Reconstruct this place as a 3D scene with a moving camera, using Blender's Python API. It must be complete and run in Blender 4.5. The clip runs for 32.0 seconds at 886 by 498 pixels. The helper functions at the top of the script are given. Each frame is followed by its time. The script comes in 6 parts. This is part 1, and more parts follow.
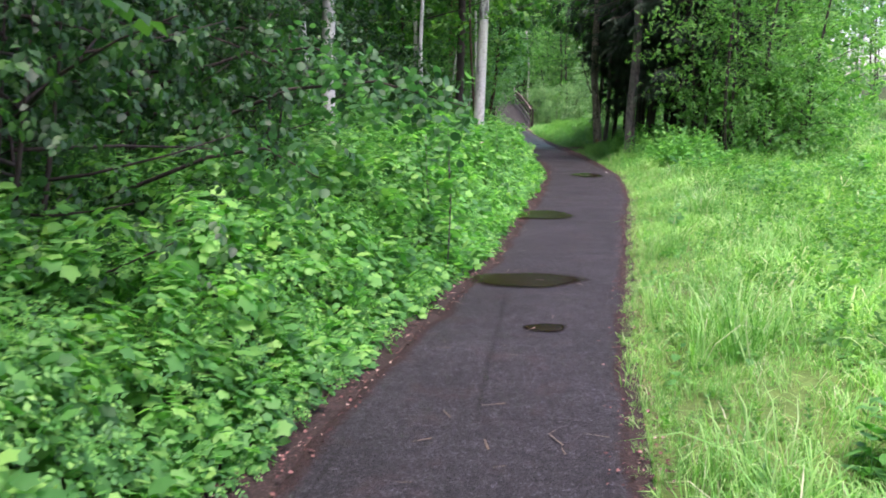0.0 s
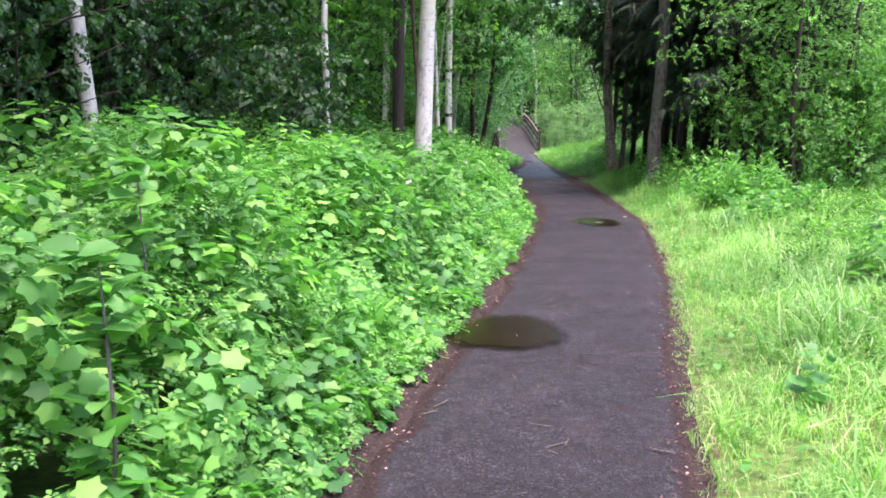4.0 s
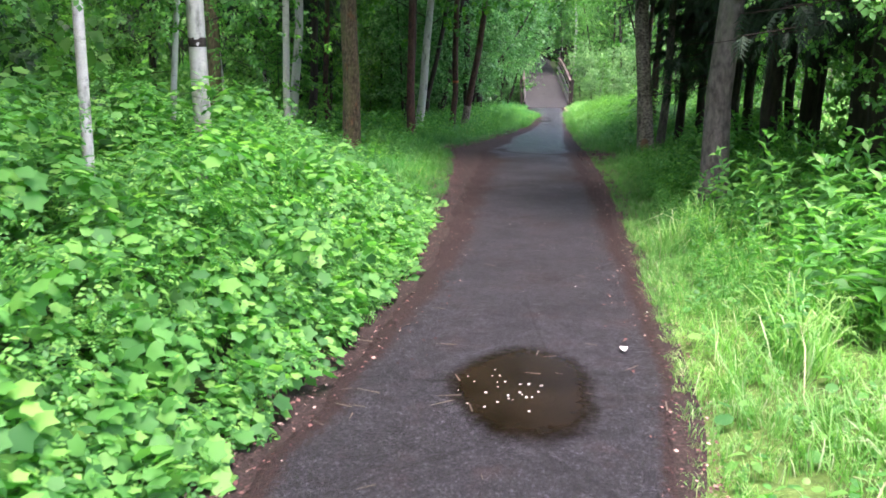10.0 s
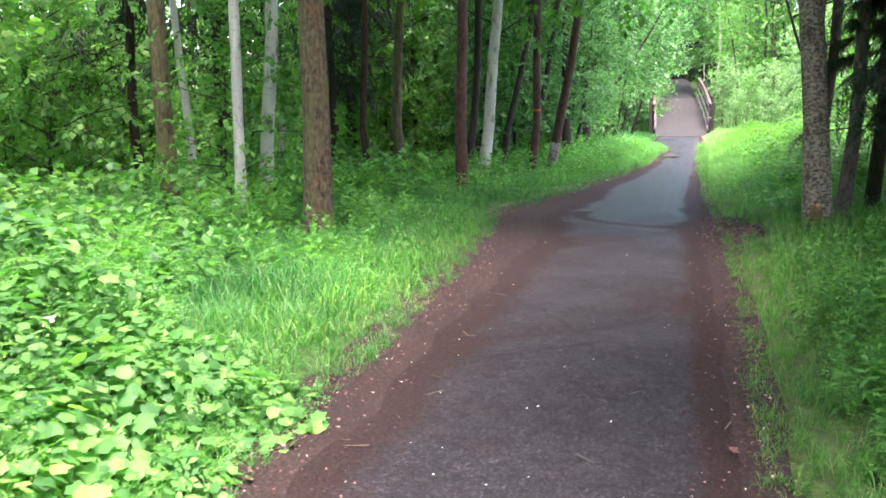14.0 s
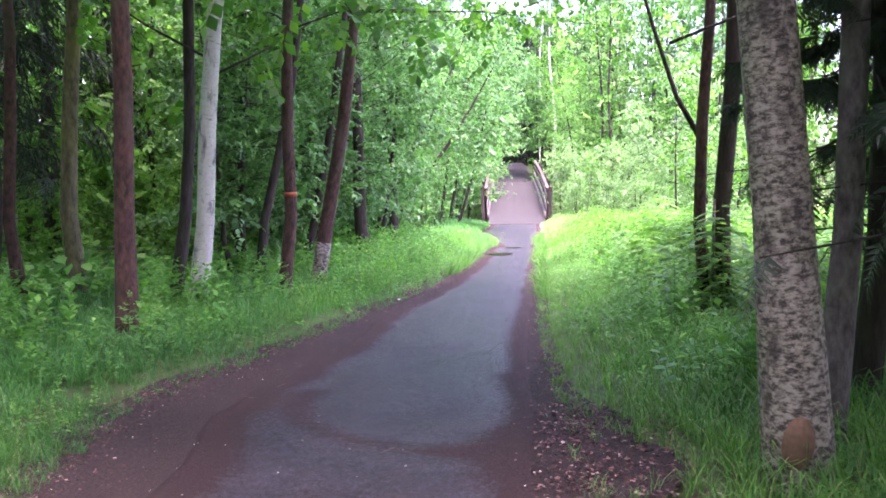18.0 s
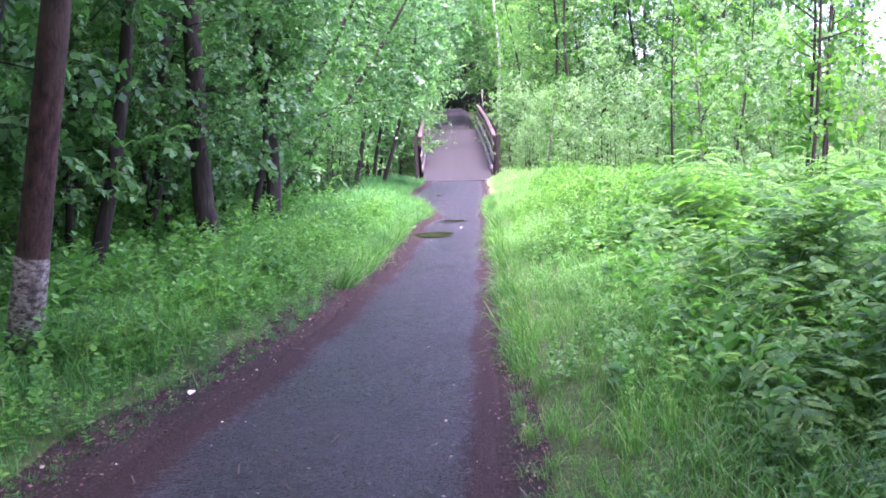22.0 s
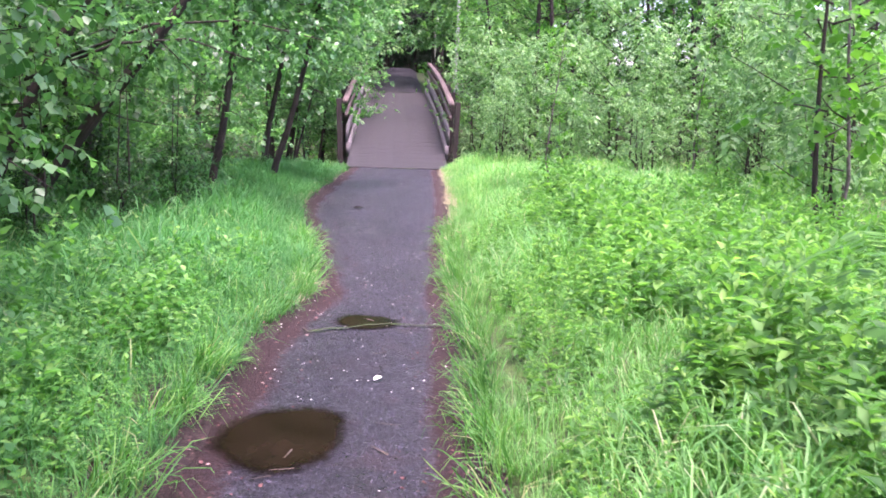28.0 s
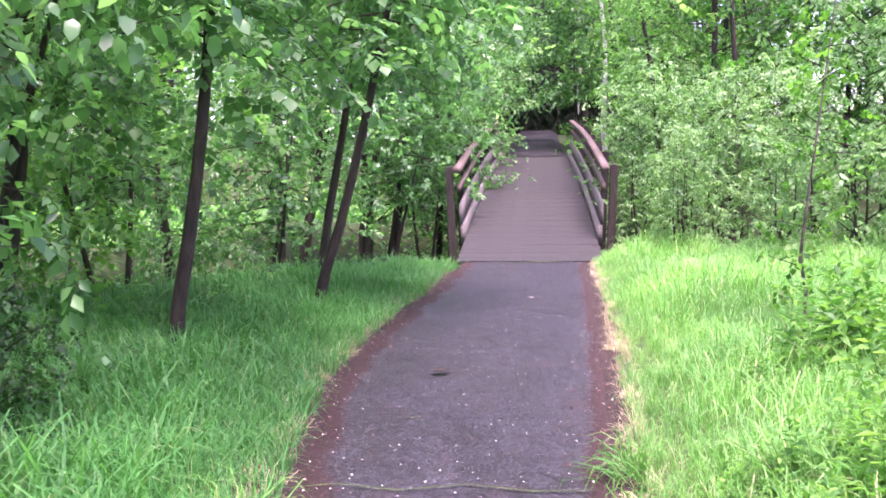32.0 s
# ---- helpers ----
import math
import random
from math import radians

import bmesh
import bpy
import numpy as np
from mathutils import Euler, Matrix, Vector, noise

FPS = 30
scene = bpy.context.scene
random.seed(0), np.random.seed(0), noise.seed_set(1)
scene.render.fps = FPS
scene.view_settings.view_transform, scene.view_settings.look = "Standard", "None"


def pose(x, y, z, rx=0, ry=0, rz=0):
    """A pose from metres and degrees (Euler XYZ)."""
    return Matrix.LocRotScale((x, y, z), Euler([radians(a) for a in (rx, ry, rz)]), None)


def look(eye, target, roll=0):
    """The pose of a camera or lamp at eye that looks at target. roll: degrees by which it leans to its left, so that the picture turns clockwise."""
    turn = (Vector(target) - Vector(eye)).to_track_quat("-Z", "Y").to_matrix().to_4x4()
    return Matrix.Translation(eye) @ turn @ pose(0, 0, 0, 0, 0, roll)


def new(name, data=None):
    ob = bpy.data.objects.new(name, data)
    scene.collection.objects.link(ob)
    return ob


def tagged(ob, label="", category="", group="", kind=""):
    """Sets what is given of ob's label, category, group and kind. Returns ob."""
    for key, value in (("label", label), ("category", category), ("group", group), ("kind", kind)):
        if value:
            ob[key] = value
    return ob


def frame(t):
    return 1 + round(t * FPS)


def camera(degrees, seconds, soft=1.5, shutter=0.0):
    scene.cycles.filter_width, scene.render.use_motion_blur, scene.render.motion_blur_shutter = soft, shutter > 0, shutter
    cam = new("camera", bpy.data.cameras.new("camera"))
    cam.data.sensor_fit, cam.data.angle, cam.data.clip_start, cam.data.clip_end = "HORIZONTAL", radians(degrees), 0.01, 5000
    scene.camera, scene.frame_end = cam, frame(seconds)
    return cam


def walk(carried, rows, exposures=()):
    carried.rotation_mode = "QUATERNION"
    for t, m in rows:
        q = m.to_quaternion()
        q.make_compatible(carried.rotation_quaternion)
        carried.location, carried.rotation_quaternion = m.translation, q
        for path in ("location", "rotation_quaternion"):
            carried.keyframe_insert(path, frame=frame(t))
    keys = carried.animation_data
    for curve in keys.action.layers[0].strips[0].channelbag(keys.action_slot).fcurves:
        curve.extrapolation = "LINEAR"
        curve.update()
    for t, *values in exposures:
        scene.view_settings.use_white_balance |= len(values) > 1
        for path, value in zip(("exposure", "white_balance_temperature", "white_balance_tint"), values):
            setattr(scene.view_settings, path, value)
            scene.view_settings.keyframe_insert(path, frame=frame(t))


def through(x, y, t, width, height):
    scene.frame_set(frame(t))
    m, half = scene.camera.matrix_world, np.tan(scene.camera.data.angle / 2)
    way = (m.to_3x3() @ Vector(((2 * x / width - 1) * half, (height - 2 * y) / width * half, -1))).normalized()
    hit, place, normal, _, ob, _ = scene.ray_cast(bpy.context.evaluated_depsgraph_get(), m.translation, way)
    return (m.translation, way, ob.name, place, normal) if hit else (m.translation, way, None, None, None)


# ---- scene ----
cam = camera(54.8, 32.0, soft=1.7, shutter=0.15)
PATH = [
    (0, (0.0, 0.0, 1.522), (-0.169, 1.966, 1.197), 0.3),
    (0.5, (0.058, 0.776, 1.511), (0.056, 2.754, 1.22), -0.5),
    (1, (0.069, 1.555, 1.497), (0.055, 3.524, 1.142), 1.1),
    (1.5, (0.113, 2.35, 1.507), (0.132, 4.311, 1.111), -2.7),
    (2, (0.19, 3.131, 1.504), (0.221, 5.1, 1.154), 0.1),
    (2.5, (0.287, 3.89, 1.499), (0.256, 5.868, 1.204), -0.5),
    (3, (0.391, 4.642, 1.491), (0.332, 6.629, 1.272), 1.4),
    (3.5, (0.468, 5.443, 1.471), (0.338, 7.424, 1.228), -0.1),
    (5.5, (0.965, 8.704, 1.341), (0.593, 10.635, 0.974), 2.9),
    (6, (1.075, 9.53, 1.369), (0.921, 11.485, 0.978), -1.0),
    (6.5, (1.182, 10.35, 1.408), (1.098, 12.317, 1.054), -0.5),
    (7, (1.271, 11.145, 1.434), (1.13, 13.114, 1.107), -1.6),
    (7.5, (1.401, 11.903, 1.444), (1.259, 13.868, 1.102), -1.3),
    (8, (1.467, 12.66, 1.465), (1.284, 14.622, 1.122), -0.1),
    (8.5, (1.58, 13.402, 1.481), (1.397, 15.366, 1.15), -0.2),
    (9, (1.66, 14.154, 1.482), (1.483, 16.111, 1.11), -1.1),
    (9.5, (1.75, 14.968, 1.48), (1.548, 16.919, 1.086), -1.4),
    (10, (1.838, 15.831, 1.5), (1.522, 17.767, 1.11), 0.5),
    (10.5, (1.926, 16.72, 1.507), (1.532, 18.65, 1.159), -2.0),
    (11, (2.003, 17.548, 1.52), (1.603, 19.474, 1.155), 0.8),
    (11.5, (2.028, 18.346, 1.537), (1.554, 20.253, 1.164), 0.9),
    (12, (2.064, 19.132, 1.535), (1.562, 21.047, 1.247), 1.1),
    (12.5, (2.109, 19.922, 1.512), (1.598, 21.837, 1.247), 0.5),
    (13, (2.145, 20.739, 1.504), (1.573, 22.63, 1.193), 2.5),
    (13.5, (2.121, 21.535, 1.525), (1.477, 23.401, 1.205), 1.7),
    (14, (2.079, 22.339, 1.556), (1.444, 24.206, 1.224), -0.6),
    (14.5, (2.034, 23.111, 1.564), (1.418, 24.99, 1.262), -0.3),
    (15, (1.95, 23.872, 1.573), (1.481, 25.802, 1.333), 0.7),
    (15.5, (1.888, 24.642, 1.602), (1.569, 26.611, 1.454), -1.2),
    (17.5, (1.943, 27.904, 1.556), (1.672, 29.881, 1.408), 1.6),
    (18, (1.936, 28.622, 1.489), (1.639, 30.595, 1.348), -0.5),
    (18.5, (1.855, 29.414, 1.493), (1.572, 31.383, 1.29), -1.7),
    (19, (1.774, 30.22, 1.535), (1.558, 32.203, 1.386), -0.2),
    (19.5, (1.69, 31.019, 1.569), (1.491, 33.003, 1.418), -0.6),
    (20, (1.64, 31.819, 1.573), (1.466, 33.807, 1.435), -1.4),
    (20.5, (1.607, 32.63, 1.548), (1.451, 34.621, 1.431), -2.4),
    (21, (1.585, 33.411, 1.514), (1.465, 35.398, 1.319), -0.1),
    (21.5, (1.537, 34.216, 1.477), (1.345, 36.198, 1.296), -1.7),
    (22, (1.52, 34.99, 1.45), (1.359, 36.967, 1.191), -1.1),
    (22.5, (1.505, 35.73, 1.442), (1.31, 37.701, 1.16), -0.3),
    (23, (1.476, 36.425, 1.455), (1.302, 38.395, 1.157), -3.5),
    (23.5, (1.465, 37.105, 1.474), (1.293, 39.077, 1.187), -0.7),
    (24, (1.438, 37.739, 1.492), (1.241, 39.71, 1.215), -3.4),
    (24.5, (1.404, 38.363, 1.522), (1.22, 40.34, 1.285), -3.2),
    (25, (1.361, 39.06, 1.565), (1.195, 41.035, 1.299), -3.0),
    (25.5, (1.364, 39.82, 1.537), (1.261, 41.799, 1.269), -3.1),
    (27.5, (1.163, 43.032, 1.501), (1.183, 45.013, 1.227), -2.2),
    (28, (1.128, 43.832, 1.531), (1.101, 45.803, 1.192), 2.0),
    (28.5, (0.989, 44.576, 1.511), (0.687, 46.542, 1.298), -0.6),
    (29, (0.916, 45.275, 1.474), (0.414, 47.206, 1.342), 1.5),
    (29.5, (0.879, 45.98, 1.462), (0.466, 47.926, 1.259), -1.0),
    (30, (0.861, 46.705, 1.467), (0.646, 48.678, 1.223), -2.1),
    (30.5, (0.854, 47.446, 1.479), (0.555, 49.417, 1.316), -1.4),
    (31, (0.882, 48.193, 1.487), (0.546, 50.153, 1.274), -2.1),
    (31.5, (0.919, 48.943, 1.505), (0.579, 50.908, 1.351), -2.0),
    (32, (0.926, 49.688, 1.503), (0.555, 51.644, 1.315), -0.8),
]
walk(cam, [(t, look(eye, target, roll)) for t, eye, target, roll in PATH], [(0, 1.8, 6600, 29), (1, 2.12, 6550, 32), (2, 2.05, 6550, 32), (3, 2.22, 6550, 34), (6, 2.35, 6600, 32), (8, 2.35, 6600, 24), (9, 2.62, 6500, 26), (10, 2.45, 6600, 25), (11, 2.9, 6500, 28), (12, 2.98, 6600, 27), (13, 3.22, 6800, 28), (14, 3.3, 6850, 29), (15, 3.6, 6900, 33), (16, 3.65, 6800, 36), (18, 3.62, 6500, 57), (20, 3.32, 6300, 57), (21, 3.1, 6150, 55), (22, 3.12, 6000, 58), (23, 3.16, 6000, 60), (24, 2.97, 6000, 59), (25, 3.0, 6300, 56), (28, 2.6, 6350, 50), (29, 2.25, 6450, 51), (30, 2.6, 6400, 53), (32, 2.78, 6500, 54)])

# ---------------------------------------------------------------- light
world = bpy.data.worlds.new("sky")
scene.world = world
world.use_nodes = True
wn = world.node_tree
sky = wn.nodes.new("ShaderNodeTexSky")
sky.sky_type = "NISHITA"
sky.sun_disc = False
sky.sun_elevation = radians(74)
sky.sun_rotation = radians(145)
sky.air_density = 1.0
sky.dust_density = 3.0
sky.ozone_density = 1.0
wn.links.new(sky.outputs["Color"], wn.nodes["Background"].inputs["Color"])
wn.nodes["Background"].inputs["Strength"].default_value = 0.15

sun_data = bpy.data.lights.new("sun", "SUN")
sun_data.energy = 1.55
sun_data.angle = radians(24)
sun_data.color = (1.0, 0.95, 0.88)
sun = new("sun", sun_data)
sun.matrix_world = look((6.9, 42 - 9.9, 42), (0, 42, 0))

# ---------------------------------------------------------------- plan
# edges of the trodden way and of the asphalt, by distance walked (y)
WAY_Y = [-12, 0, 3, 5, 8.3, 11.8, 14.6, 18, 20, 23, 26, 29, 32, 34, 36, 38, 41, 44, 47, 49, 50.5, 53, 55, 57, 60, 63, 65]
WAY_L = [-1.3, -1.15, -1.14, -0.92, -0.38, -0.05, 0.21, 0.45, 0.55, 0.42, 0.1, -0.23, -0.64, -1.05, -0.75, -0.52, -0.2, -0.08, -0.1, -0.2, -0.02, -0.54, -1.02, -1.22, -1.26, -1.4, -1.55]
WAY_R = [0.3, 0.5, 0.56, 0.69, 1.12, 1.55, 1.95, 2.25, 2.4, 2.36, 2.3, 2.2, 2.05, 1.95, 1.75, 1.62, 1.52, 1.41, 1.3, 1.24, 1.12, 1.07, 1.05, 1.02, 0.9, 0.76, 0.7]
TAR_Y = [-12, 0, 8, 20, 24, 28, 33, 36, 38.5, 44, 48, 52, 57, 62, 65]
TAR_L = [0.16, 0.14, 0.12, 0.12, 0.18, 0.28, 0.62, 0.5, 0.22, 0.15, 0.14, 0.1, 0.1, 0.1, 0.05]
TAR_R = [0.02, 0.02, 0.02, 0.03, 0.08, 0.14, 0.22, 0.16, 0.12, 0.1, 0.1, 0.08, 0.08, 0.08, 0.03]


def way_l(y):
    return np.interp(y, WAY_Y, WAY_L)


def way_r(y):
    return np.interp(y, WAY_Y, WAY_R)


def ramp(v, a, b):
    t = np.clip((np.asarray(v, float) - a) / (b - a), 0, 1)
    return t * t * (3 - 2 * t)


def wave(x, y, s=1.0, k=0):
    """Smooth uneven field of about -1..1."""
    x, y = np.asarray(x, float) / s + 7.3 * k, np.asarray(y, float) / s - 3.1 * k
    return (np.sin(1.7 * x + 1.3 * np.sin(0.9 * y + k)) + np.sin(1.3 * y + 1.1 * np.sin(1.4 * x)) + 0.6 * np.sin(2.9 * x - 2.3 * y)) / 2.6


DECK_Y = [63.1, 66, 69.7, 73, 76.7, 80.5, 84, 96, 104]
DECK_Z = [0.02, 0.42, 0.88, 1.22, 1.54, 1.86, 2.25, 3.4, 3.2]


def deck_z(y):
    return np.interp(y, DECK_Y, DECK_Z)


def deck_x(y):
    return -0.3 - 0.075 * (np.asarray(y, float) - 64)


def ground_z(x, y):
    x, y = np.asarray(x, float), np.asarray(y, float)
    d = np.maximum(np.maximum(way_l(y) - x, x - way_r(y)), 0)
    far = ramp(d, 0.3, 4)
    h = 0.05 * ramp(d, 0, 0.6) + 0.12 * far * wave(x, y, 2.5, 1) + 0.5 * ramp(d, 6, 30) * (wave(x, y, 9, 2) * 0.5 + 0.4)
    h = h - 0.012 * (d <= 0)
    # creek bed crossing under the bridge and bending along the bank
    yc = np.where(x < -1, np.maximum(71 + 1.7 * (x + 1), 55), 71 + 0.3 * (x + 1))
    across = np.abs(y - yc) / np.where(x < -1, 1.6, 1.05)
    h = h - 1.75 * (1 - ramp(across, 1.6, 5.6)) * ramp(y - 0.4 * x, 54, 58)
    # slope that climbs beyond the bridge
    lift = np.interp(y, [76, 80.5, 84, 96, 104, 140, 260], [0, 1.72, 2.1, 3.25, 3.0, 5, 8])
    return h + lift * ramp(y, 76, 80) + 1.7 * ramp(x, 10, 26) * ramp(y, 36, 55)


# ---------------------------------------------------------------- materials
def material(name, rough=0.8, metal=0.0):
    m = bpy.data.materials.new(name)
    m.use_nodes = True
    b = m.node_tree.nodes["Principled BSDF"]
    b.inputs["Roughness"].default_value = rough
    b.inputs["Metallic"].default_value = metal
    return m, m.node_tree, b


def node(t, kind, **values):
    n = t.nodes.new(kind)
    for key, v in values.items():
        n.inputs[key].default_value = v
    return n


def coords(t, scale=(1, 1, 1)):
    c = t.nodes.new("ShaderNodeTexCoord")
    m = t.nodes.new("ShaderNodeMapping")
    m.inputs["Scale"].default_value = scale
    t.links.new(c.outputs["Object"], m.inputs["Vector"])
    return m.outputs["Vector"]


def noise_of(t, vec, scale, detail=4.0, rough=0.55):
    n = node(t, "ShaderNodeTexNoise", Scale=scale, Detail=detail, Roughness=rough)
    t.links.new(vec, n.inputs["Vector"])
    return n.outputs["Fac"]


def colours(t, fac, stops):
    r = t.nodes.new("ShaderNodeValToRGB")
    while len(r.color_ramp.elements) < len(stops):
        r.color_ramp.elements.new(0.5)
    for e, (p, c) in zip(r.color_ramp.elements, stops):
        e.position, e.color = p, (*c, 1)
    t.links.new(fac, r.inputs["Fac"])
    return r.outputs["Color"]


def mixed(t, fac, a, b, how="MIX"):
    n = t.nodes.new("ShaderNodeMixRGB")
    n.blend_type = how
    for sock, v in ((n.inputs["Fac"], fac), (n.inputs["Color1"], a), (n.inputs["Color2"], b)):
        if isinstance(v, (int, float)):
            sock.default_value = v
        elif isinstance(v, tuple):
            sock.default_value = (*v, 1)
        else:
            t.links.new(v, sock)
    return n.outputs["Color"]


def bump(t, b, fac, strength, distance):
    n = node(t, "ShaderNodeBump", Strength=strength, Distance=distance)
    t.links.new(fac, n.inputs["Height"])
    t.links.new(n.outputs["Normal"], b.inputs["Normal"])


def leaf_material(name, stops, glow, through=0.4, rough=0.42):
    """Leaves: a colour of its own for each leaf, light that comes through the blade, a waxy gloss."""
    m, t, b = material(name, rough + 0.1)
    b.inputs["Specular IOR Level"].default_value = 0.45
    g = t.nodes.new("ShaderNodeNewGeometry")
    stops = [(p, (0.97 * r, 0.93 * gr, 1.3 * bl + 0.003)) for p, (r, gr, bl) in stops]
    glow = (glow[0], glow[1], glow[2])
    c = colours(t, g.outputs["Random Per Island"], stops)
    patch = noise_of(t, coords(t), 0.55, 2)
    tone = colours(t, patch, [(0.3, (0.6, 0.68, 0.6)), (0.7, (1.15, 1.1, 0.9))])
    c = mixed(t, 1.0, c, tone, "MULTIPLY")
    t.links.new(c, b.inputs["Base Color"])
    tr = t.nodes.new("ShaderNodeBsdfTranslucent")
    t.links.new(mixed(t, 1.0, c, glow, "MULTIPLY"), tr.inputs["Color"])
    mix = t.nodes.new("ShaderNodeMixShader")
    mix.inputs["Fac"].default_value = through
    t.links.new(b.outputs["BSDF"], mix.inputs[1])
    t.links.new(tr.outputs["BSDF"], mix.inputs[2])
    t.links.new(mix.outputs["Shader"], t.nodes["Material Output"].inputs["Surface"])
    return m


LEAF_BUSH = leaf_material("bramble_leaf", [(0.0, (0.04, 0.17, 0.035)), (0.5, (0.1, 0.34, 0.06)), (0.8, (0.17, 0.44, 0.08)), (1.0, (0.27, 0.55, 0.11))], (1.4, 1.9, 0.9), 0.4, 0.5)
LEAF_MID = leaf_material("fresh_tree_leaf", [(0.0, (0.055, 0.19, 0.04)), (0.6, (0.115, 0.32, 0.065)), (1.0, (0.23, 0.45, 0.11))], (1.6, 2.1, 0.9), 0.45, 0.5)
LEAF_HERB = leaf_material("herb_leaf", [(0.0, (0.055, 0.21, 0.045)), (0.6, (0.115, 0.36, 0.07)), (1.0, (0.23, 0.49, 0.1))], (1.4, 1.9, 0.9))
LEAF_TREE = leaf_material("alder_leaf", [(0.0, (0.018, 0.085, 0.02)), (0.6, (0.045, 0.16, 0.03)), (1.0, (0.1, 0.25, 0.05))], (1.7, 2.4, 0.9), 0.45)
LEAF_ALDER = leaf_material("bank_alder_leaf", [(0.0, (0.04, 0.14, 0.042)), (0.6, (0.092, 0.26, 0.075)), (1.0, (0.22, 0.42, 0.17))], (1.6, 2.1, 1.0), 0.45, 0.24)
LEAF_ASPEN = leaf_material("aspen_leaf", [(0.0, (0.03, 0.115, 0.035)), (0.6, (0.065, 0.2, 0.06)), (1.0, (0.14, 0.34, 0.1))], (1.5, 2.0, 1.0), 0.45)
LEAF_BIRCH = leaf_material("birch_leaf", [(0.0, (0.03, 0.12, 0.02)), (0.6, (0.065, 0.21, 0.03)), (1.0, (0.13, 0.29, 0.045))], (1.8, 2.4, 0.9), 0.5)
LEAF_GREY = leaf_material("willow_leaf", [(0.0, (0.09, 0.22, 0.07)), (0.6, (0.17, 0.36, 0.11)), (1.0, (0.3, 0.5, 0.2))], (1.4, 1.8, 1.0), 0.4, 0.34)
NEEDLE = leaf_material("spruce_needle", [(0.0, (0.012, 0.035, 0.014)), (1.0, (0.035, 0.075, 0.03))], (1.3, 1.6, 0.9), 0.15, 0.6)
# One grass in four tones: sun painted into GRASS_SUN and GRASS_MEADOW, shade into GRASS_SHADE.
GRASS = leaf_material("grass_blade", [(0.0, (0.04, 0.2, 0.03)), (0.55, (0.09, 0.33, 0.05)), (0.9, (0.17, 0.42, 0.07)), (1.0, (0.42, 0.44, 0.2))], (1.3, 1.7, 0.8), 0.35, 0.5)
GRASS_SUN = leaf_material("sunlit_grass_blade", [(0.0, (0.07, 0.27, 0.05)), (0.5, (0.135, 0.41, 0.08)), (0.88, (0.23, 0.5, 0.13)), (1.0, (0.48, 0.5, 0.28))], (1.3, 1.6, 0.8), 0.4, 0.45)
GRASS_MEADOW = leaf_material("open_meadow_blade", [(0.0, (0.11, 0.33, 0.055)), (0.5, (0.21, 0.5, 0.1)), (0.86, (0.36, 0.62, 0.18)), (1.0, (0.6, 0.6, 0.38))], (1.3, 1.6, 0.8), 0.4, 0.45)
GRASS_SHADE = leaf_material("shaded_grass_blade", [(0.0, (0.035, 0.19, 0.045)), (0.6, (0.065, 0.28, 0.065)), (0.93, (0.12, 0.37, 0.1)), (1.0, (0.3, 0.4, 0.18))], (1.3, 1.7, 0.8), 0.4, 0.5)


